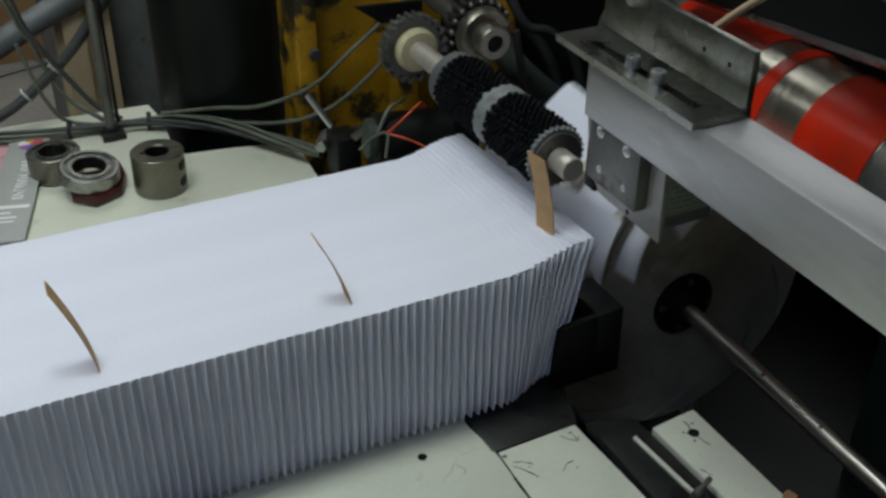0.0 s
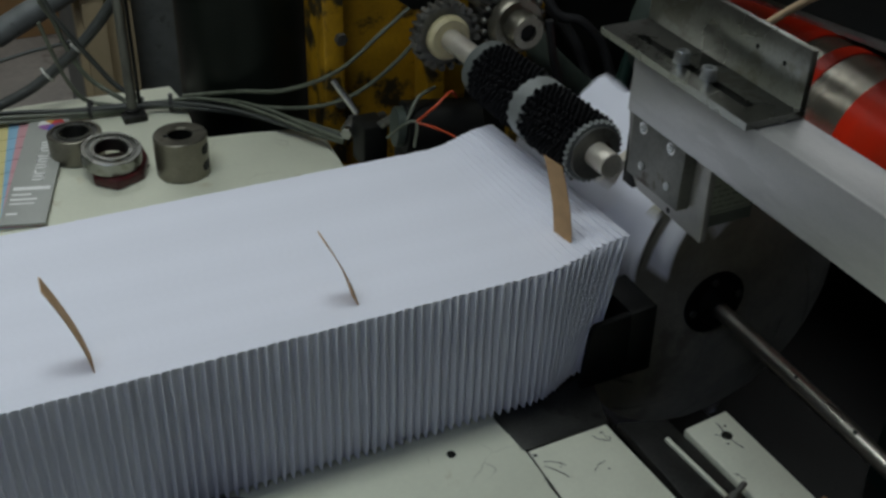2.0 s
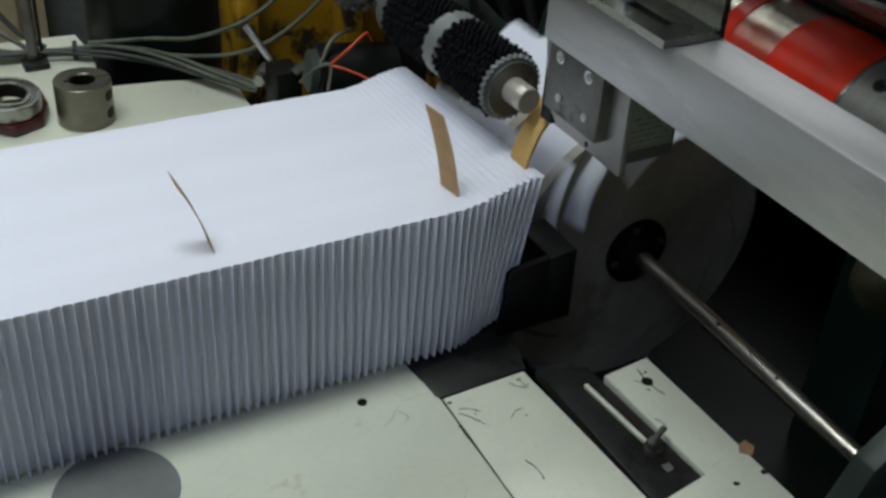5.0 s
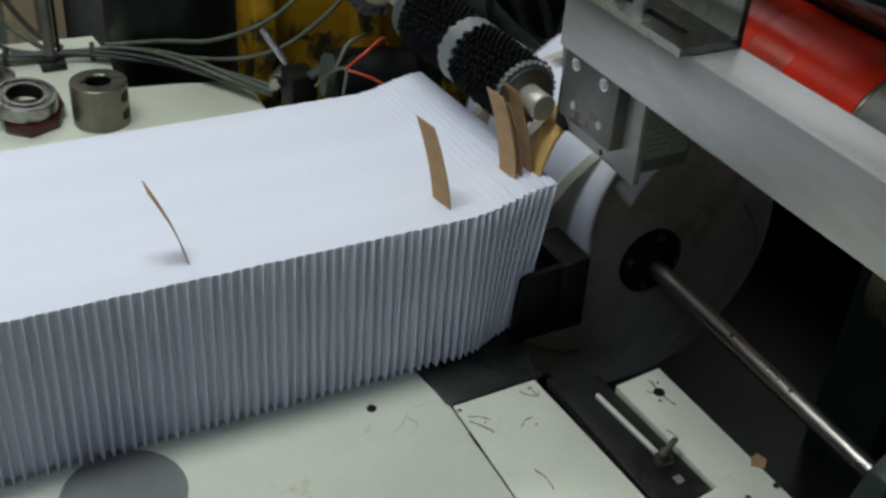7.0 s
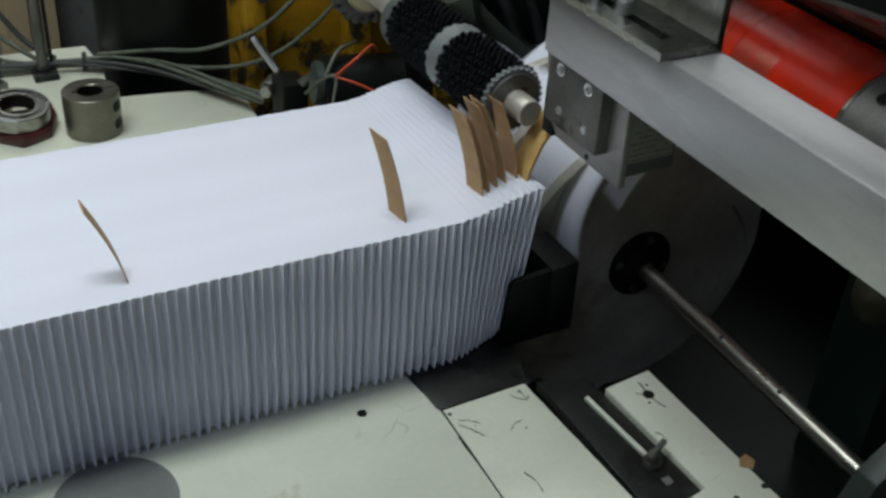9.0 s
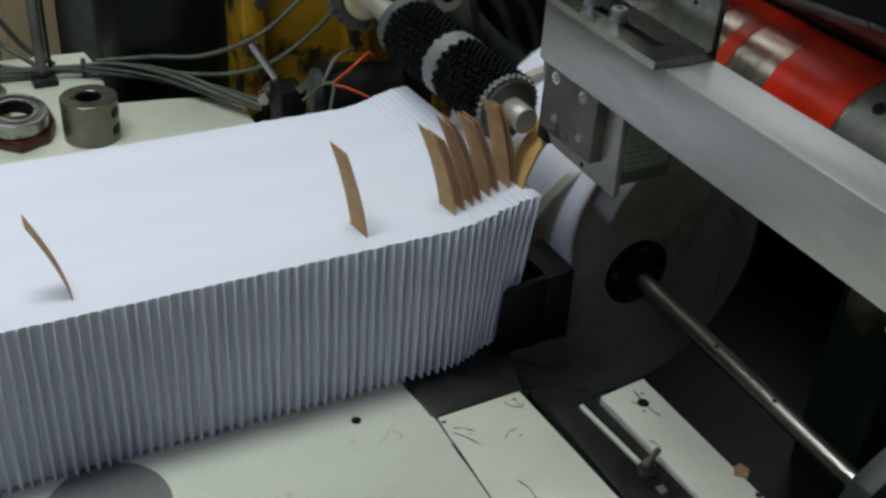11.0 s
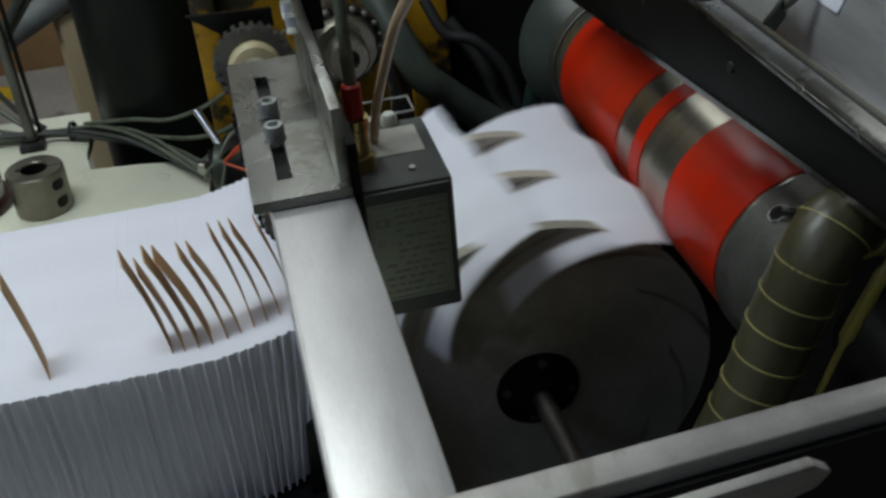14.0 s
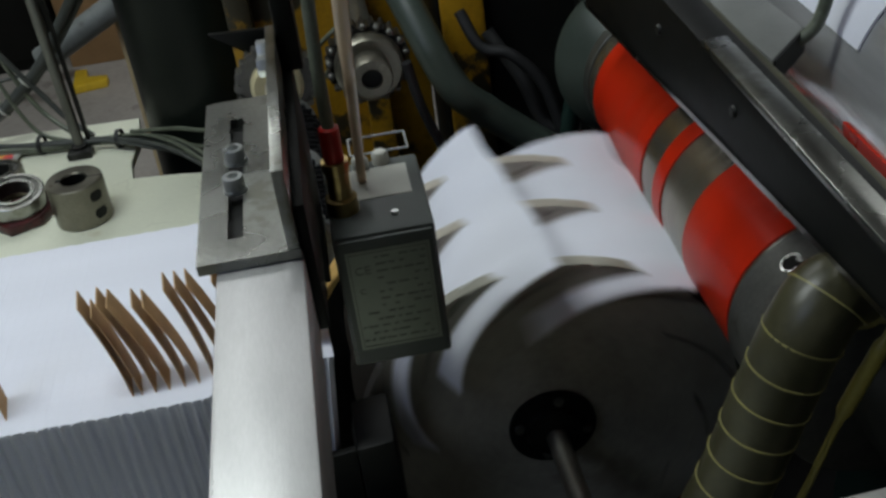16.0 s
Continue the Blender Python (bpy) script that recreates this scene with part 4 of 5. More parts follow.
part("wire", pipe([(0.128, 0.362, 0.128), (0.140, 0.352, 0.126), (0.158, 0.343, 0.118), (0.176, 0.338, 0.104)], 0.0014), M_ORANGEWIRE, motor, "orange wire")
part("wire", pipe([(0.128, 0.362, 0.129), (0.146, 0.352, 0.150), (0.168, 0.362, 0.158), (0.182, 0.376, 0.146)], 0.0015), M_ORANGEWIRE, motor, "orange wire")
part("wire", pipe([(0.105, 0.39, 0.100), (0.115, 0.372, 0.122), (0.128, 0.362, 0.128), (0.120, 0.350, 0.105)], 0.0018), M_CABLE, motor, "grey wire")
part("wire", pipe([(0.122, 0.375, 0.125), (0.140, 0.385, 0.146), (0.165, 0.395, 0.150)], 0.0022), M_CABLE, motor, "grey wire")
valve = thing("lever_valve", (0.115, 0.52, 0.05), "small metal valve with a lever", "valve")
part("lever", rod((0.104, 0.560, 0.098), (0.124, 0.528, 0.062), 0.0048, 14), M_CHROME, valve)
part("head", rod((0.104, 0.512, 0.050), (0.120, 0.530, 0.052), 0.0095, 18), M_STEEL_DULL, valve)
part("nut", hexagon((0.102, 0.509, 0.050), (-0.6, -0.7, 0), 0.0085, 0.006), M_STEEL, valve)
part("body", box(0.108, 0.140, 0.470, 0.510, 0.015, 0.072, 0.003), M_BLACK, valve)
part("pipe", rod((0.124, 0.49, -0.26), (0.124, 0.49, 0.02), 0.009, 12), M_STEEL_DULL, valve)
part("stem", rod((0.118, 0.500, 0.045), (0.150, 0.450, 0.095), 0.006, 12), M_STEEL_DULL, valve)

# ---- cables over the table ----
rng = random.Random(4)
SPINE = [(-0.44, 0.806, 0.013), (-0.36, 0.797, 0.010), (-0.27, 0.785, 0.010), (-0.19, 0.768, 0.010), (-0.115, 0.755, 0.011), (-0.075, 0.748, 0.011), (-0.03, 0.727, 0.013), (0.01, 0.695, 0.016), (0.045, 0.652, 0.018), (0.078, 0.600, 0.020), (0.108, 0.545, 0.024)]
for k in range(7):
    ph, turn, spread = 0.9 * k, 0.55 + 0.1 * (k % 3), (0.0072, 0.0045, 0.0075, 0.003)[k % 4]
    pts = []
    for q, (x, y, z) in enumerate(SPINE):
        loose_w = 2.0 if q in (6, 7, 8, 9) else (0.75 if q in (3, 4, 5) else 1.5)
        a = ph + turn * q
        pts.append((x, y + spread * loose_w * math.cos(a) + rng.uniform(-0.0015, 0.0015), max(0.0032, z + 0.8 * spread * min(loose_w, 1.2) * math.sin(a))))
    single("cable", pipe(pts, 0.0026 + 0.0004 * (k % 2)), M_CABLE if k % 3 else M_CABLE_D, "grey-green cable in a bundle across the table", "cable", (-0.1, 0.74, 0.01), group="bundled cables")
for pts, m in (([(-0.045, 0.745, 0.020), (0.02, 0.70, 0.035), (0.07, 0.650, 0.050), (0.13, 0.610, 0.085), (0.19, 0.600, 0.135), (0.27, 0.59, 0.20)], M_CABLE),
               ([(0.02, 0.69, 0.018), (0.09, 0.63, 0.030), (0.14, 0.592, 0.055), (0.19, 0.57, 0.10), (0.235, 0.55, 0.16)], M_CABLE)):
    single("cable", pipe(pts, 0.0028), m, "grey cable rising to the machine frame", "cable", pts[0])
HANGING = [
    ([(-0.05, 0.80, 0.225), (-0.111, 0.80, 0.146), (-0.144, 0.80, 0.1065), (-0.188, 0.80, 0.0686), (-0.236, 0.80, 0.0374), (-0.30, 0.805, 0.012)], 0.0070, M_CABLE_D, "thick dark hanging cable above the table"),
    ([(-0.035, 0.806, 0.225), (-0.100, 0.808, 0.146), (-0.135, 0.808, 0.1065), (-0.180, 0.808, 0.066), (-0.232, 0.808, 0.034), (-0.31, 0.812, 0.009)], 0.0045, M_CABLE_D, "dark hanging cable above the table"),
    ([(-0.225, 0.80, 0.225), (-0.202, 0.80, 0.158), (-0.189, 0.80, 0.128), (-0.179, 0.80, 0.091), (-0.158, 0.795, 0.045), (-0.118, 0.770, 0.014)], 0.0034, M_CABLE, "grey hanging cable beside the post"),
    ([(-0.215, 0.792, 0.235), (-0.196, 0.792, 0.158), (-0.180, 0.792, 0.122), (-0.150, 0.790, 0.070), (-0.125, 0.780, 0.034), (-0.096, 0.760, 0.016)], 0.0036, M_CABLE_D, "dark hanging cable beside the post"),
    ([(-0.208, 0.796, 0.130), (-0.198, 0.796, 0.088), (-0.186, 0.794, 0.047), (-0.166, 0.788, 0.016), (-0.130, 0.768, 0.010)], 0.0028, M_CABLE, "thin grey hanging cable above the table"),
    ([(-0.330, 0.80, 0.070), (-0.262, 0.80, 0.084), (-0.216, 0.80, 0.092), (-0.173, 0.80, 0.096)], 0.0026, M_CABLE_D, "thin dark cable tied to a hanging one"),
]
for pts, r, m, words in HANGING:
    single("cable", pipe(pts, r), m, words, "cable", pts[-1])
for c, a in (((-0.168, 0.803, 0.087), (0.75, 0, 0.65)), ((-0.209, 0.803, 0.054), (0.75, 0, 0.5))):
    single("cable_tie", lathe(c, a, [(0, 0.0100), (0, 0.0118), (0.003, 0.0118), (0.003, 0.0100), (0, 0.0100)], 18, close=False), M_STICKER, "white cable tie round the hanging cables", "cable tie", c)
for x, y in ((-0.165, 0.768), (-0.062, 0.748)):
    single("cable_tie", lathe((x - 0.0025, y, 0.012), (1, -0.25, 0), [(0, 0.0105), (0, 0.0125), (0.005, 0.0125), (0.005, 0.0105)], 20, close=False), M_BLACKRUB, "black cable tie round the bundle", "cable tie", (x, y, 0.012))
post = thing("thin_post", (-0.114, 0.745, 0), "thin grey steel post with a foot plate", "post")
part("rod", rod((-0.114, 0.748, 0.0), (-0.112, 0.745, 0.80), 0.0068, 16), M_STEEL_DULL, post)
part("foot", box(-0.129, -0.098, 0.728, 0.752, 0.0, 0.009, 0.0015), M_DARKMETAL, post, "dark steel foot block")
part("collar", lathe((-0.114, 0.748, 0.009), (0, 0, 1), [(0, 0), (0, 0.0105), (0.004, 0.0105), (0.005, 0.008), (0.005, 0)], 20), M_DARKMETAL, post)
part("flat_bar", box(-0.1045, -0.1005, 0.750, 0.760, 0.0, 0.80, 0.0006), M_BLACK, post, "dark flat bar along the rod")

# ---- loose things on the table ----
CX, CY, CR, CH = -0.0885, 0.578, 0.0325, 0.052
coup = thing("shaft_coupling", (CX, CY, 0), "grey steel shaft coupling with two clamp holes", "coupling")
b = bmesh.new()
lathe((CX, CY, 0.0003), (0, 0, 1), [(0, 0.0140), (0, CR - 0.001), (0.001, CR), (CH - 0.0012, CR), (CH, CR - 0.0012), (CH, 0.0160), (CH - 0.001, 0.0150), (0, 0.0140)], 48, b, close=False)
part("sleeve", b, M_COUPLING, coup)
# bore lined in plain black
part("bore", lathe((CX, CY, 0.001), (0, 0, 1), [(0, 0), (0.0005, 0.0144), (CH - 0.003, 0.0152), (CH - 0.003, 0.0145), (0.001, 0.0136), (0.001, 0)], 32), M_BLACK, coup, "dark-lined bore")
part("slit", box(CX + 0.0155, CX + CR - 0.0002, CY - 0.0007, CY + 0.0007, 0.001, CH + 0.0005), M_BLACK, coup)
part("keyway", box(CX - 0.0205, CX - 0.0145, CY - 0.0032, CY + 0.0032, 0.001, CH + 0.0005), M_BLACK, coup)
for z in (0.0155, 0.0375):
    # counterbore of a clamp screw, with its rim
    a = radians(-40)
    b = bmesh.new()
    cols = []
    for w in range(15):
        px = -0.0088 + 0.0176 * w / 14
        e = max(0.0, abs(px) - 0.0034) / 0.0054
        hh = 0.0062 * math.sqrt(max(0.0, 1 - e * e)) + 0.0001
        q = a + px / CR
        c, n = math.cos(q), math.sin(q)
        cols.append([b.verts.new((CX + r * c, CY + r * n, z + sg * hh)) for r, sg in ((CR + 0.0003, -1), (CR + 0.0003, 1), (CR - 0.004, 1), (CR - 0.004, -1))])
    for p, q in zip(cols, cols[1:]):
        for w in range(4):
            b.faces.new((p[w], p[(w + 1) % 4], q[(w + 1) % 4], q[w]))
    part("clamp_hole", b, M_BLACK, coup, "dark clamp screw hole")


def bearing(c, axis, ro, ri, w, name, label):
    t = thing(name, c, label, "bearing", "loose bearings")
    a = Vector(axis).normalized()
    s = Vector(c) - a * (w / 2)
    part("outer_ring", lathe(s, a, [(0, ro * 0.86), (0, ro - 0.001), (0.001, ro), (w - 0.001, ro), (w, ro - 0.001), (w, ro * 0.86), (0, ro * 0.86)], 44, close=False), M_COUPLING if "dull" in label else M_STEEL, t)
    part("shield", lathe(s, a, [(0.002, ri * 1.22), (0.002, ro * 0.87), (w - 0.002, ro * 0.87), (w - 0.002, ri * 1.22), (0.002, ri * 1.22)], 44, close=False), M_STEEL_DULL, t)
    for q in (1.36, 1.52):
        part("groove", lathe(s, a, [(w - 0.0022, ri * q), (w - 0.0012, ri * q + 0.0006), (w - 0.0022, ri * q + 0.0012)], 44, close=False), M_DARKMETAL, t)
    part("inner_ring", lathe(s, a, [(0, ri), (0, ri * 1.22), (w, ri * 1.22), (w, ri), (0, ri)], 44, close=False), M_STEEL, t)
    # bore lined in a darker metal than the rings
    part("bore", lathe(s, a, [(0.001, ri * 0.97), (0.001, ri + 0.0001), (w - 0.0015, ri + 0.0001), (w - 0.0015, ri * 0.97), (0.001, ri * 0.97)], 44, close=False), M_DARKMETAL, t, "dark-lined bore")
    return t


bearing((-0.1680, 0.6045, 0.0275), (0.06, -0.14, 1), 0.036, 0.0205, 0.018, "ball_bearing", "shiny ball bearing resting on a greasy pad")
bearing((-0.2005, 0.667, 0.0175), (0.0, 0.02, 1), 0.033, 0.018, 0.034, "ball_bearing", "dull ball bearing behind the other one")
single("grease_pad", prism([(-0.194, 0.622), (-0.196, 0.582), (-0.172, 0.560), (-0.137, 0.576), (-0.124, 0.612), (-0.1245, 0.648), (-0.150, 0.636), (-0.172, 0.636)], 0.0005, 0.013, 0.0025), M_MAROON, "dark maroon greasy rubber pad under a bearing", "pad", (-0.16, 0.6, 0))

fan = thing("colour_fan", (-0.265, 0.66, 0), "grey colour fan deck lying open on the table", "colour guide")
d = Vector((0.074, 0.265, 0)).normalized()
sd = Vector((d.y, -d.x, 0))
base = Vector((-0.290, 0.519, 0))
def quad(o, l0, l1, s0, s1):
    return [tuple((o + d * l + sd * s).xy) for l, s in ((l0, s0), (l0, s1), (l1, s1), (l1, s0))]
part("cover", prism(quad(base, 0, 0.275, -0.023, 0.028), 0.004, 0.007, 0.0006), M_BOOK, fan)
for k, col in enumerate(((0.55, 0.30, 0.32), (0.25, 0.45, 0.60), (0.62, 0.55, 0.25), (0.60, 0.60, 0.62))):
    ms = mat("swatch_ink", col, 0.45, 0, 0.05, 30, 0)
    rot = Matrix.Rotation(radians(3.0 * (k + 1)), 4, "Z")
    b = bmesh.new()
    for j in range(9):
        prism(quad(Vector((0, 0, 0)), 0.012 + 0.03 * j, 0.036 + 0.03 * j, -0.022, 0.022), 0.0005 + 0.0008 * (3 - k), 0.0012 + 0.0008 * (3 - k), bm=b)
    prism(quad(Vector((0, 0, 0)), 0.0, 0.288, -0.023, 0.023), 0.0001 + 0.0008 * (3 - k), 0.0005 + 0.0008 * (3 - k), bm=b)
    bmesh.ops.transform(b, matrix=Matrix.Translation(base) @ rot, verts=b.verts)
    part("swatch_leaf", b, ms, fan, "printed swatch leaf")
b = None
for l0, l1, s0, s1 in ((0.075, 0.083, -0.018, 0.024), (0.063, 0.067, -0.018, 0.004), (0.052, 0.056, -0.018, 0.012), (0.043, 0.046, -0.018, 0.010), (0.020, 0.024, -0.018, -0.006)):
    b = prism(quad(base, l0, l1, s0, s1), 0.0070, 0.0073, bm=b)
for q in range(7):
    l0 = 0.098 + 0.0145 * q
    b = prism(quad(base, l0, l0 + 0.0030, 0.000, 0.014), 0.0070, 0.0073, bm=b)
    if q % 3 != 1:
        b = prism(quad(base, l0 + 0.0080, l0 + 0.0108, 0.000, 0.014), 0.0070, 0.0073, bm=b)
    b = prism(quad(base, l0, l0 + 0.0108, 0.000 if q % 2 else 0.0115, 0.0028 if q % 2 else 0.014), 0.0070, 0.0073, bm=b)
part("print_bar", b, M_WHITEINK, fan, "white printed bars")
MARK_INKS = [mat("mark_ink", c, 0.45, 0, 0.05, 30, 0) for c in ((0.55, 0.06, 0.05), (0.60, 0.30, 0.05), (0.75, 0.74, 0.70), (0.30, 0.10, 0.35), (0.08, 0.12, 0.45), (0.35, 0.08, 0.20))]
c = base + d * 0.245 + sd * 0.006
for q, ink in enumerate(MARK_INKS):
    wedge = [(c.x, c.y)] + arc(c.x, c.y, 0.0165, 60 * q, 60 * q + 60, 8)
    part("round_mark", prism(wedge, 0.0070, 0.0074), ink, fan)

scrap = bmesh.new()
prism([(0.2545, -0.182), (0.2625, -0.189), (0.2705, -0.182), (0.2680, -0.173), (0.2600, -0.175)], 0.0006, 0.0014, bm=scrap)
single("card_scrap", scrap, M_CARTON, "small torn scrap of brown card on the plate edge", "scrap", (0.2620, -0.180, 0.0006))

# ---- behind the table ----
col = thing("machine_column", (0.065, 0.80, FLOOR_Z), "glossy black-green round machine column", "column")
part("shell", lathe((0.065, 0.805, FLOOR_Z), (0, 0, 1), [(0, 0), (0, 0.096), (1.9, 0.096), (1.9, 0)], 56), M_GREENBLACK, col)
# dark green upright strip on the column's right side
part("side_strip", box(0.150, 0.166, 0.745, 0.775, FLOOR_Z, 1.04, 0.002), M_GREEN, col)
frame_y = thing("yellow_machine", (0.3, 0.72, FLOOR_Z), "yellow machine frame with chipped black patches", "machine")
part("casting", prism([(0.120, -0.262), (0.34, -0.262), (0.345, 0.60), (0.118, 0.60)], 0.66, 0.71, 0.004, "y"), M_YELLOW, frame_y)
part("rib", box(0.118, 0.146, 0.628, 0.66, -0.262, 0.60, 0.003), M_YELLOW, frame_y)
part("rib", prism([(0.255, -0.262), (0.295, -0.262), (0.285, 0.12), (0.262, 0.20)], 0.615, 0.66, 0.004, "y"), M_YELLOW, frame_y)
part("foot", box(0.12, 0.46, 0.60, 0.72, FLOOR_Z, -0.262), M_GREEN, frame_y)
for x, z in ((0.138, 0.03), (0.21, -0.02), (0.14, 0.12)):
    part("bolt", hexagon((x, 0.628 if x < 0.146 else 0.66, z), (0, -1, 0), 0.009, 0.007), M_STEEL_DULL, frame_y)
gear = thing("gearbox_housing", (0.62, 0.55, FLOOR_Z), "dark green gearbox housing with hoses", "machine")
part("housing", box(0.346, 0.98, 0.56, 0.70, FLOOR_Z, 0.60, 0.01), M_BLACK, gear)
part("hose", pipe([(0.295, 0.60, 0.26), (0.318, 0.53, 0.205), (0.3476, 0.48, 0.137), (0.381, 0.48, 0.100), (0.422, 0.48, 0.063), (0.4645, 0.48, 0.028), (0.53, 0.48, -0.02)], 0.0175, 16), M_GREYGREEN, gear, "thick grey-green hose")
part("hose", pipe([(0.40, 0.55, 0.16), (0.43, 0.52, 0.11), (0.45, 0.50, 0.06), (0.49, 0.49, 0.05)], 0.008, 12), M_BLACKRUB, gear)
part("hose", pipe([(0.368, 0.52, 0.20), (0.385, 0.50, 0.165), (0.415, 0.49, 0.155), (0.445, 0.48, 0.120), (0.46, 0.47, 0.07)], 0.0065, 12), M_BLACKRUB, gear)
part("pipe", pipe([(0.455, 0.46, -0.12), (0.461, 0.458, 0.02), (0.470, 0.455, 0.10), (0.490, 0.45, 0.15)], 0.010, 16), M_GREEN, gear, "dark green upright pipe")
part("cover", box(0.352, 0.400, 0.548, 0.5605, -0.20, 0.45, 0.004), M_YELLOW, gear, "chipped yellow cover plate")
part("pipe", pipe([(0.42, 0.52, 0.24), (0.45, 0.50, 0.215), (0.49, 0.48, 0.215)], 0.003, 8), M_CABLE, gear)
single("tan_board", box(-0.116, -0.022, 1.200, 1.225, FLOOR_Z, 0.55, 0.002), M_TAN, "tan board standing behind the table", "board", (-0.11, 1.19, FLOOR_Z))
gcab = thing("grey_cabinet", (0.03, 1.4, FLOOR_Z), "grey metal cabinet in the shade behind the column", "cabinet")
part("body", box(-0.10, 0.12, 1.262, 1.6, FLOOR_Z, 0.70, 0.004), M_TOOTH, gcab)
part("door", box(-0.092, 0.112, 1.250, 1.2615, FLOOR_Z + 0.06, 0.68, 0.002), M_TOOTH, gcab)
part("door_edge", box(-0.020, -0.014, 1.244, 1.2495, FLOOR_Z + 0.06, 0.68, 0.001), M_BLACK, gcab, "dark rubber door edge")
car = thing("carton", (-0.20, 3.35, FLOOR_Z), "brown cardboard carton on the floor by the wall", "carton")
part("box", box(-0.70, 0.30, 3.20, 3.56, FLOOR_Z, -0.18, 0.006), M_CARTON, car)
part("tape", box(-0.26, -0.20, 3.196, 3.1990, FLOOR_Z + 0.01, -0.19), M_TAN, car, "pale packing tape")
single("yellow_wedge", prism([(-0.66, 2.96), (-0.55, 2.98), (-0.55, 3.02), (-0.62, 3.03), (-0.63, 3.10), (-0.67, 3.10)], FLOOR_Z + 0.0005, FLOOR_Z + 0.03, 0.003), M_YELLOWBRIGHT, "bright yellow corner piece on the floor", "floor piece", (-0.6, 3.0, FLOOR_Z))
dark = thing("dark_cabinet", (-1.10, 3.35, FLOOR_Z), "dark metal cabinet standing by the far wall", "cabinet")
part("body", box(-1.50, -0.73, 3.22, 3.58, FLOOR_Z + 0.05, 0.75, 0.006), M_BLACK, dark)
part("plinth", box(-1.48, -0.75, 3.25, 3.56, FLOOR_Z, FLOOR_Z + 0.05), M_BLACK, dark)
pp = thing("steel_pipe", (-0.25, 1.0, -0.05), "grey open-ended steel pipe on a stand", "pipe")
part("pipe", lathe((-0.246, 1.195, -0.039), (0.80, -0.06, 0.42), [(0, 0.0165), (0, 0.021), (0.235, 0.021), (0.235, 0.0165), (0, 0.0165)], 28, close=False), M_TOOTH, pp)
part("bore", lathe((-0.242, 1.195, -0.037), (0.80, -0.06, 0.42), [(0, 0), (0, 0.0163), (0.002, 0.0163), (0.002, 0)], 20), M_BLACK, pp)
part("stand", box(-0.105, -0.070, 1.180, 1.1985, FLOOR_Z, 0.018), M_TAN, pp, "tan wooden stand")

# ---- the stack of envelopes ----
PITCH, SPEED, END = 0.0082, 0.0124, 0.190
Y0, Y1, HZ = 0.0235, 0.262, 0.1515
rng = random.Random(11)


def envelope_mesh(seed, slope=0.0):
    """A fat envelope on edge: its folded side is a thin ridge standing out of the pile."""
    r = random.Random(seed)
    prof = [(0.0, 0.0100), (0.0022, 0.0096), (0.0031, 0.0036), (0.0035, 0.0009), (0.0040, 0.0), (0.0045, 0.0009), (0.0049, 0.0036), (0.0058, 0.0096), (PITCH + 0.0002, 0.0098)]
    levels = [0.0016, 0.006, 0.012, 0.030, 0.060, 0.090, 0.120, 0.140, HZ - 0.0035, HZ - 0.0010, HZ]
    b = bmesh.new()
    rings = []
    ph, am = r.uniform(0, 6), r.uniform(0.0002, 0.0007)
    for z in levels:
        f = z / HZ
        dz = slope * PITCH / 2 if z > 0.14 else 0.0
        lean = am * math.sin(ph + 3.0 * f)
        tuck = 0.0030 * (1 - min(1.0, f * 9)) ** 2
        # the upper edge is nearly closed, with only small scallops between the folds
        cap = 0.0030 if z > HZ - 0.0012 else (0.0060 if z > HZ - 0.0040 else 1.0)
        ring = [b.verts.new((x + (lean if 0.0022 < x < 0.0058 else 0), Y0 + min(y, cap) + (tuck if y < 0.003 else 0), z - (0.0006 if z == HZ and y > 0.003 else 0) + (slope * (x - PITCH / 2) if z > 0.14 else 0))) for x, y in prof]
        for yy in (0.11, 0.19):
            ring.append(b.verts.new((PITCH, yy, z + dz)))
        ring += [b.verts.new((PITCH, Y1, z + dz)), b.verts.new((PITCH * 0.5, Y1 + 0.0003, z)), b.verts.new((0.0, Y1, z - dz))]
        for yy in (0.19, 0.11):
            ring.append(b.verts.new((0.0, yy, z - dz)))
        rings.append(ring)
    m = len(rings[0])
    for p, q in zip(rings, rings[1:]):
        for k in range(m):
            b.faces.new((p[k], p[(k + 1) % m], q[(k + 1) % m], q[k]))
    b.faces.new(rings[0])
    b.faces.new(rings[-1])
    return finish(b, M_PAPER, "envelope", 50)


VARIANTS = [envelope_mesh(k) for k in range(6)]
LOOSE_VARIANTS = [envelope_mesh(k, 0.012) for k in range(6)]
stack = thing("envelope_stack", (0, 0, 0), "long row of blank white envelopes standing on edge", "envelopes")
FIXED_END = 0.075
k = 0
x = FIXED_END - PITCH
while x > -0.62:
    o = new("envelope", VARIANTS[rng.randrange(6)])
    o.parent = stack
    o.location = (x, rng.uniform(-0.0004, 0.0004), 0)
    x -= PITCH
loose = []
for k in range(40):
    o = new("envelope", LOOSE_VARIANTS[rng.randrange(6)])
    loose.append(tagged(o, "blank white envelope joining the end of the row", "envelope", "envelopes joining the row"))


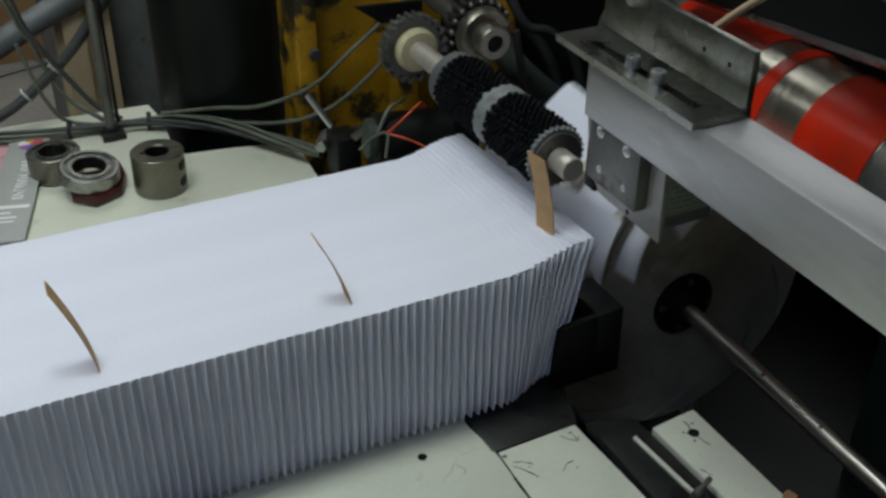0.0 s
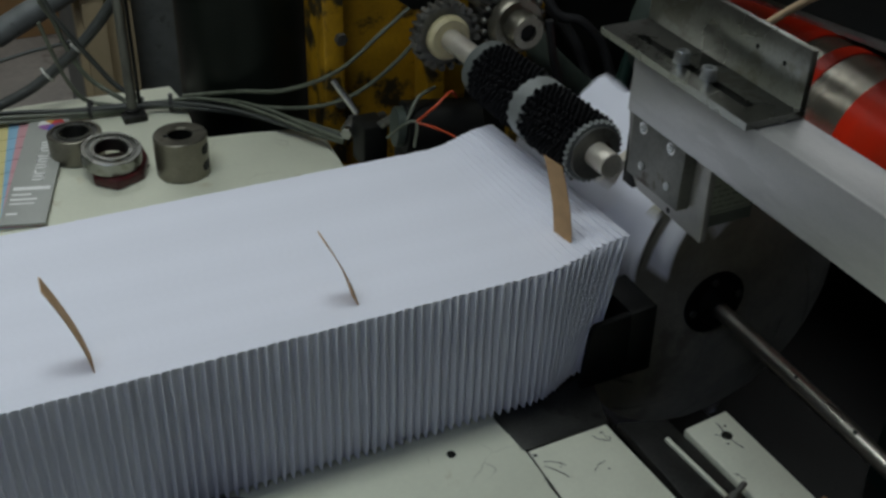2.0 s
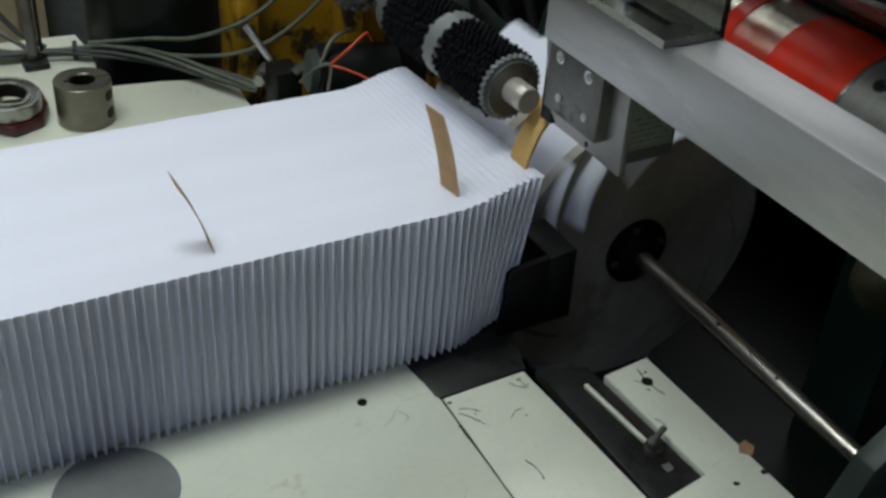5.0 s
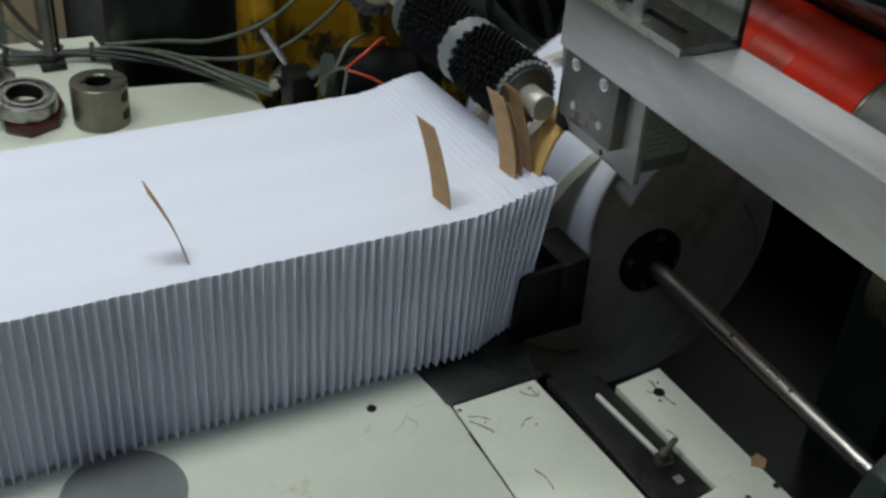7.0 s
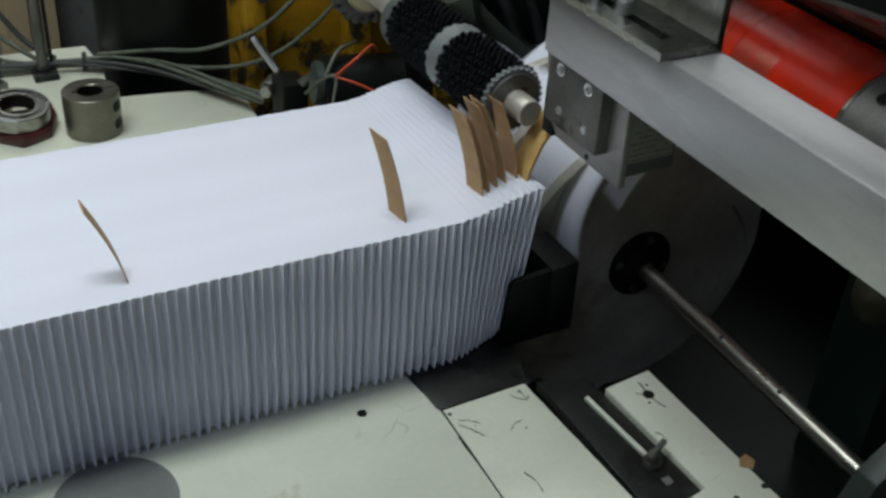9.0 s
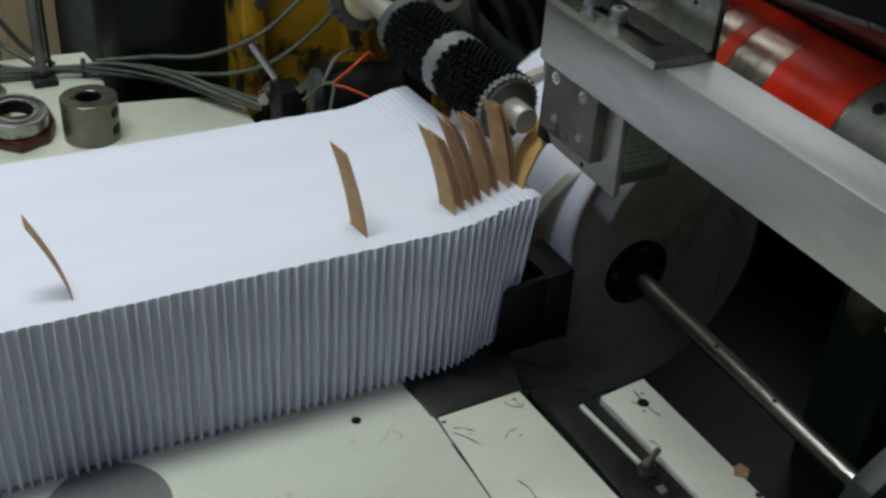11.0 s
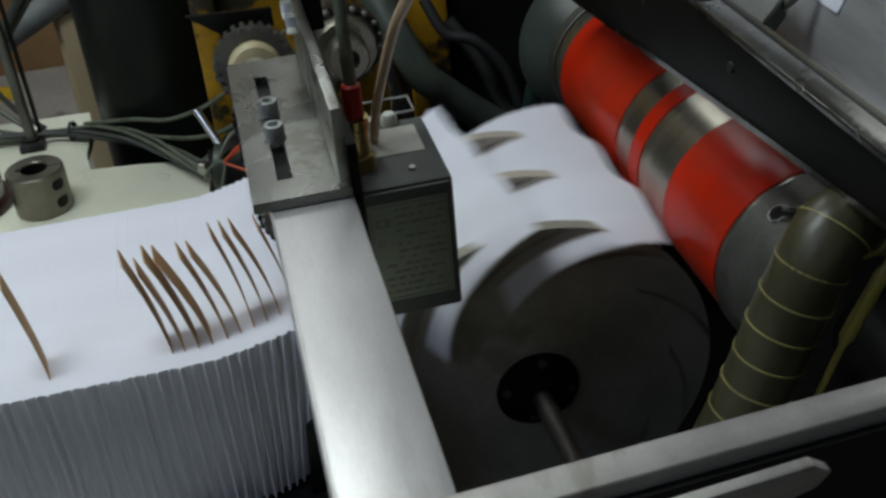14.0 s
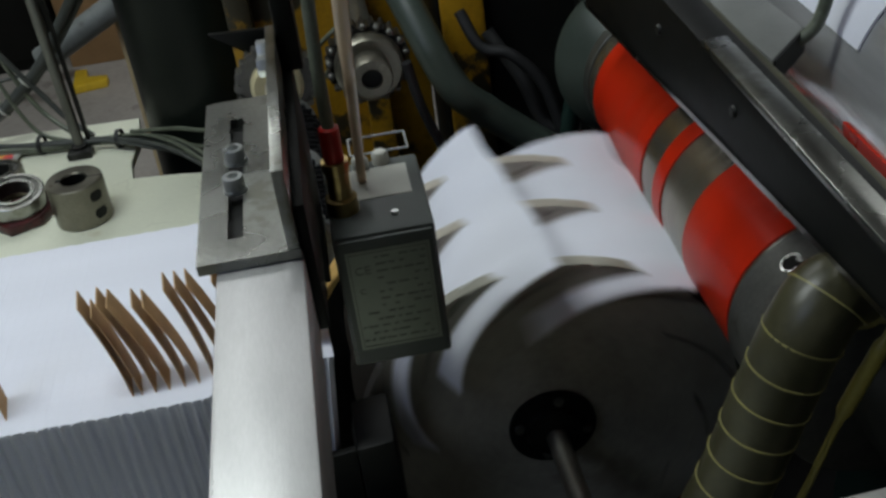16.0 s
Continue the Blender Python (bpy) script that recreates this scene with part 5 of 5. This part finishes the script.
def marker_mesh(bend, height, width, seed):
    """A card strip bending over towards the outfeed."""
    b = bmesh.new()
    n, th = 10, 0.0009
    rows = []
    r = random.Random(seed)
    tw = r.uniform(-0.16, -0.05) if seed > 2 else (0.06, 0.04, -0.16)[seed]
    for s in (0, th):
        g = []
        for i in range(n + 1):
            f = i / n
            z = height * f - 0.012 * (1 - f)
            xx = -0.024 * bend * f ** 1.7 + s
            yy = 0.013 * f ** 1.6
            g.append([b.verts.new((xx + tw * (w - 0.5) * width, yy + (w - 0.5) * width, z)) for w in (0, 0.5, 1)])
        rows.append(g)
    for g in rows:
        for i in range(n):
            for j in range(2):
                b.faces.new((g[i][j], g[i + 1][j], g[i + 1][j + 1], g[i][j + 1]))
    f0, f1 = rows
    for i in range(n):
        for j in (0, 2):
            b.faces.new((f0[i][j], f0[i + 1][j], f1[i + 1][j], f1[i][j]))
    for i in (0, n):
        for j in (0, 1):
            b.faces.new((f0[i][j], f0[i][j + 1], f1[i][j + 1], f1[i][j]))
    return b


# seconds and place of each card strip along the row
MARKS = [
    (1.05, 0.075, 0.019, [(0, -0.249), (16, -0.455)]),
    (1.0, 0.062, 0.018, [(0, -0.042), (4, -0.089), (6.5, -0.122), (7, -0.130), (8, -0.149), (9, -0.167), (16, -0.290)]),
    (0.6, 0.075, 0.024, [(0, 0.161), (4, 0.114), (7, 0.083), (11.5, 0.016), (16, -0.038)]),
    (0.85, 0.075, 0.023, [(5.2, 0.182), (7, 0.157), (9, 0.132), (11.5, 0.099), (13, 0.083), (16, 0.051)]),
]
for j in range(12):
    t0 = 5.75 + 0.86 * j
    rows = [(t0, 0.182)]
    if t0 + 2.0 < 16:
        rows.append((t0 + 2.0, 0.155))
        rows.append((16.0, 0.155 - 0.0118 * (14.0 - t0)))
    MARKS.append((0.85 + 0.4 * ((j * 7) % 5) / 5, 0.066 + 0.003 * ((j * 3) % 4), 0.023, rows))
markers = []
for j, (bend, hh, ww, rows) in enumerate(MARKS):
    o = new("card_strip", finish(marker_mesh(bend, hh, ww, j), M_KRAFT, "card_strip", 60))
    markers.append((tagged(o, "brown card strip marking a counted batch of envelopes", "marker strip", "batch markers"), rows))
feeder = single("card_strip", prism([(0.1785, 0.146), (0.1805, 0.146), (0.1835, 0.162), (0.1930, 0.185), (0.2105, 0.2090), (0.2090, 0.2110), (0.1905, 0.187), (0.1810, 0.163)], 0.060, 0.085, 0.0003, "y"), M_KRAFT_BOLD,
                "ochre card strip waiting at the feeder", "marker strip", (0.19, 0.06, 0.17))


# ---- what moves ----
def fan_out(x):
    f = min(1.0, max(0.0, (x - 0.085) / 0.105))
    return f * f * (3 - 2 * f)


def row_pose(x, jy, t):
    """Place of an envelope by its top edge: near the wheel it leans back and stands further in."""
    f = fan_out(x)
    a = float(np.interp(t, (0.0, 4.0, 8.5, 12.5), (11.0, 10.0, 8.0, 6.0))) * f
    return pose(x - HZ * math.sin(radians(a)), jy + 0.018 * f, HZ * (1 - math.cos(radians(a))) + 0.0025 * f, 0.4 * f, a, 4.0 * f)


def motions():
    walk(stack, [(0.5 * k, pose(-SPEED * 0.5 * k, 0, 0)) for k in range(33)])
    for k, o in enumerate(loose):
        x0 = FIXED_END + PITCH * k
        jy = 0.0005 * math.sin(k * 2.3)
        wait = pose(WX - 0.030 + 0.0014 * k, 0.092, -0.162)
        arrive = (x0 - END) / SPEED
        rows = []
        if arrive > 0.35:
            rows += [(0, wait), (arrive - 0.30, wait), (arrive - 0.12, pose(END + 0.030, 0.070, 0.004, 0, 20, 0))]
        if arrive < 15.9:
            t = max(0.0, arrive)
            while t < 16.0:
                rows.append((t, row_pose(x0 - SPEED * t, jy, t)))
                t += 0.5
            rows.append((16.0, row_pose(x0 - SPEED * 16.0, jy, 16.0)))
        else:
            rows = [(0, wait), (16.0, wait)]
        walk(o, rows)
    for o, rows in markers:
        out = []
        t0 = rows[0][0]
        if t0 > 0:
            away = pose(0.2035, 0.005, 0.212)
            out += [(0, away), (t0 - 0.14, away)]
        ts, xs = [t for t, x in rows], [x for t, x in rows]
        if ts[-1] < 16:
            ts.append(16.0)
            xs.append(xs[-1] - SPEED * (16.0 - ts[-2]))
        n = max(1, round((16.0 - t0) / 0.5))
        for i in range(n + 1):
            t = t0 + (16.0 - t0) * i / n
            x = float(np.interp(t, ts, xs))
            f = fan_out(x)
            out.append((t, pose(x, 0.054 + 0.026 * f, HZ - 0.003 + 0.003 * f, 0, 6.0 * f, 0)))
        walk(o, out)
    feeder_up, feeder_down = pose(0.2035, -0.002, 0.240), pose(0.19, 0.06, 0.17)
    walk(feeder, [(0, feeder_up), (4.5, feeder_up), (5.0, feeder_down), (16, feeder_down)])
    walk(wheel, [(0.2 * k, pose(WX, WY, WZ, 0, -STEP * cycles(0.2 * k), 0)) for k in range(81)])
    walk(brush, [(0.2 * k, pose(BX - 0.003, 0.20, BZ, 0, STEP * cycles(0.2 * k), 1.8)) for k in range(81)])
    for i, o in enumerate(carried_list):
        rows = []
        for k in range(481):
            t = k / 30
            a = (STEP * (cycles(t) + i) - 59.4) % 360.0
            # behind until the rollers shoot it into its slot, then round with the wheel
            turn = a - 360.0 if a > 200 else a
            lag = float(np.interp(turn, (-56.0, -43.0, -31.0), (78.0, 14.0, 0.0)))
            sink = 0.060 * min(1.0, max(0.0, (turn - 40.0) / 16.0, (-51.0 - turn) / 6.0))
            mid = radians(turn + 112)
            lift = 0.012 * math.sin(math.pi * min(1.0, lag / 78.0))
            d = lift - sink
            rows.append((t, pose(WX + d * math.cos(mid), WY + 0.028 * max(sink / 0.06, lag / 78.0), WZ + d * math.sin(mid), 0, -(turn - lag), 0)))
        walk(o, rows)
    walk(red, [(k / 30, pose(RX, 0.15, RZ, 0, 360.0 * cycles(k / 30), 0)) for k in range(481)])


motions()
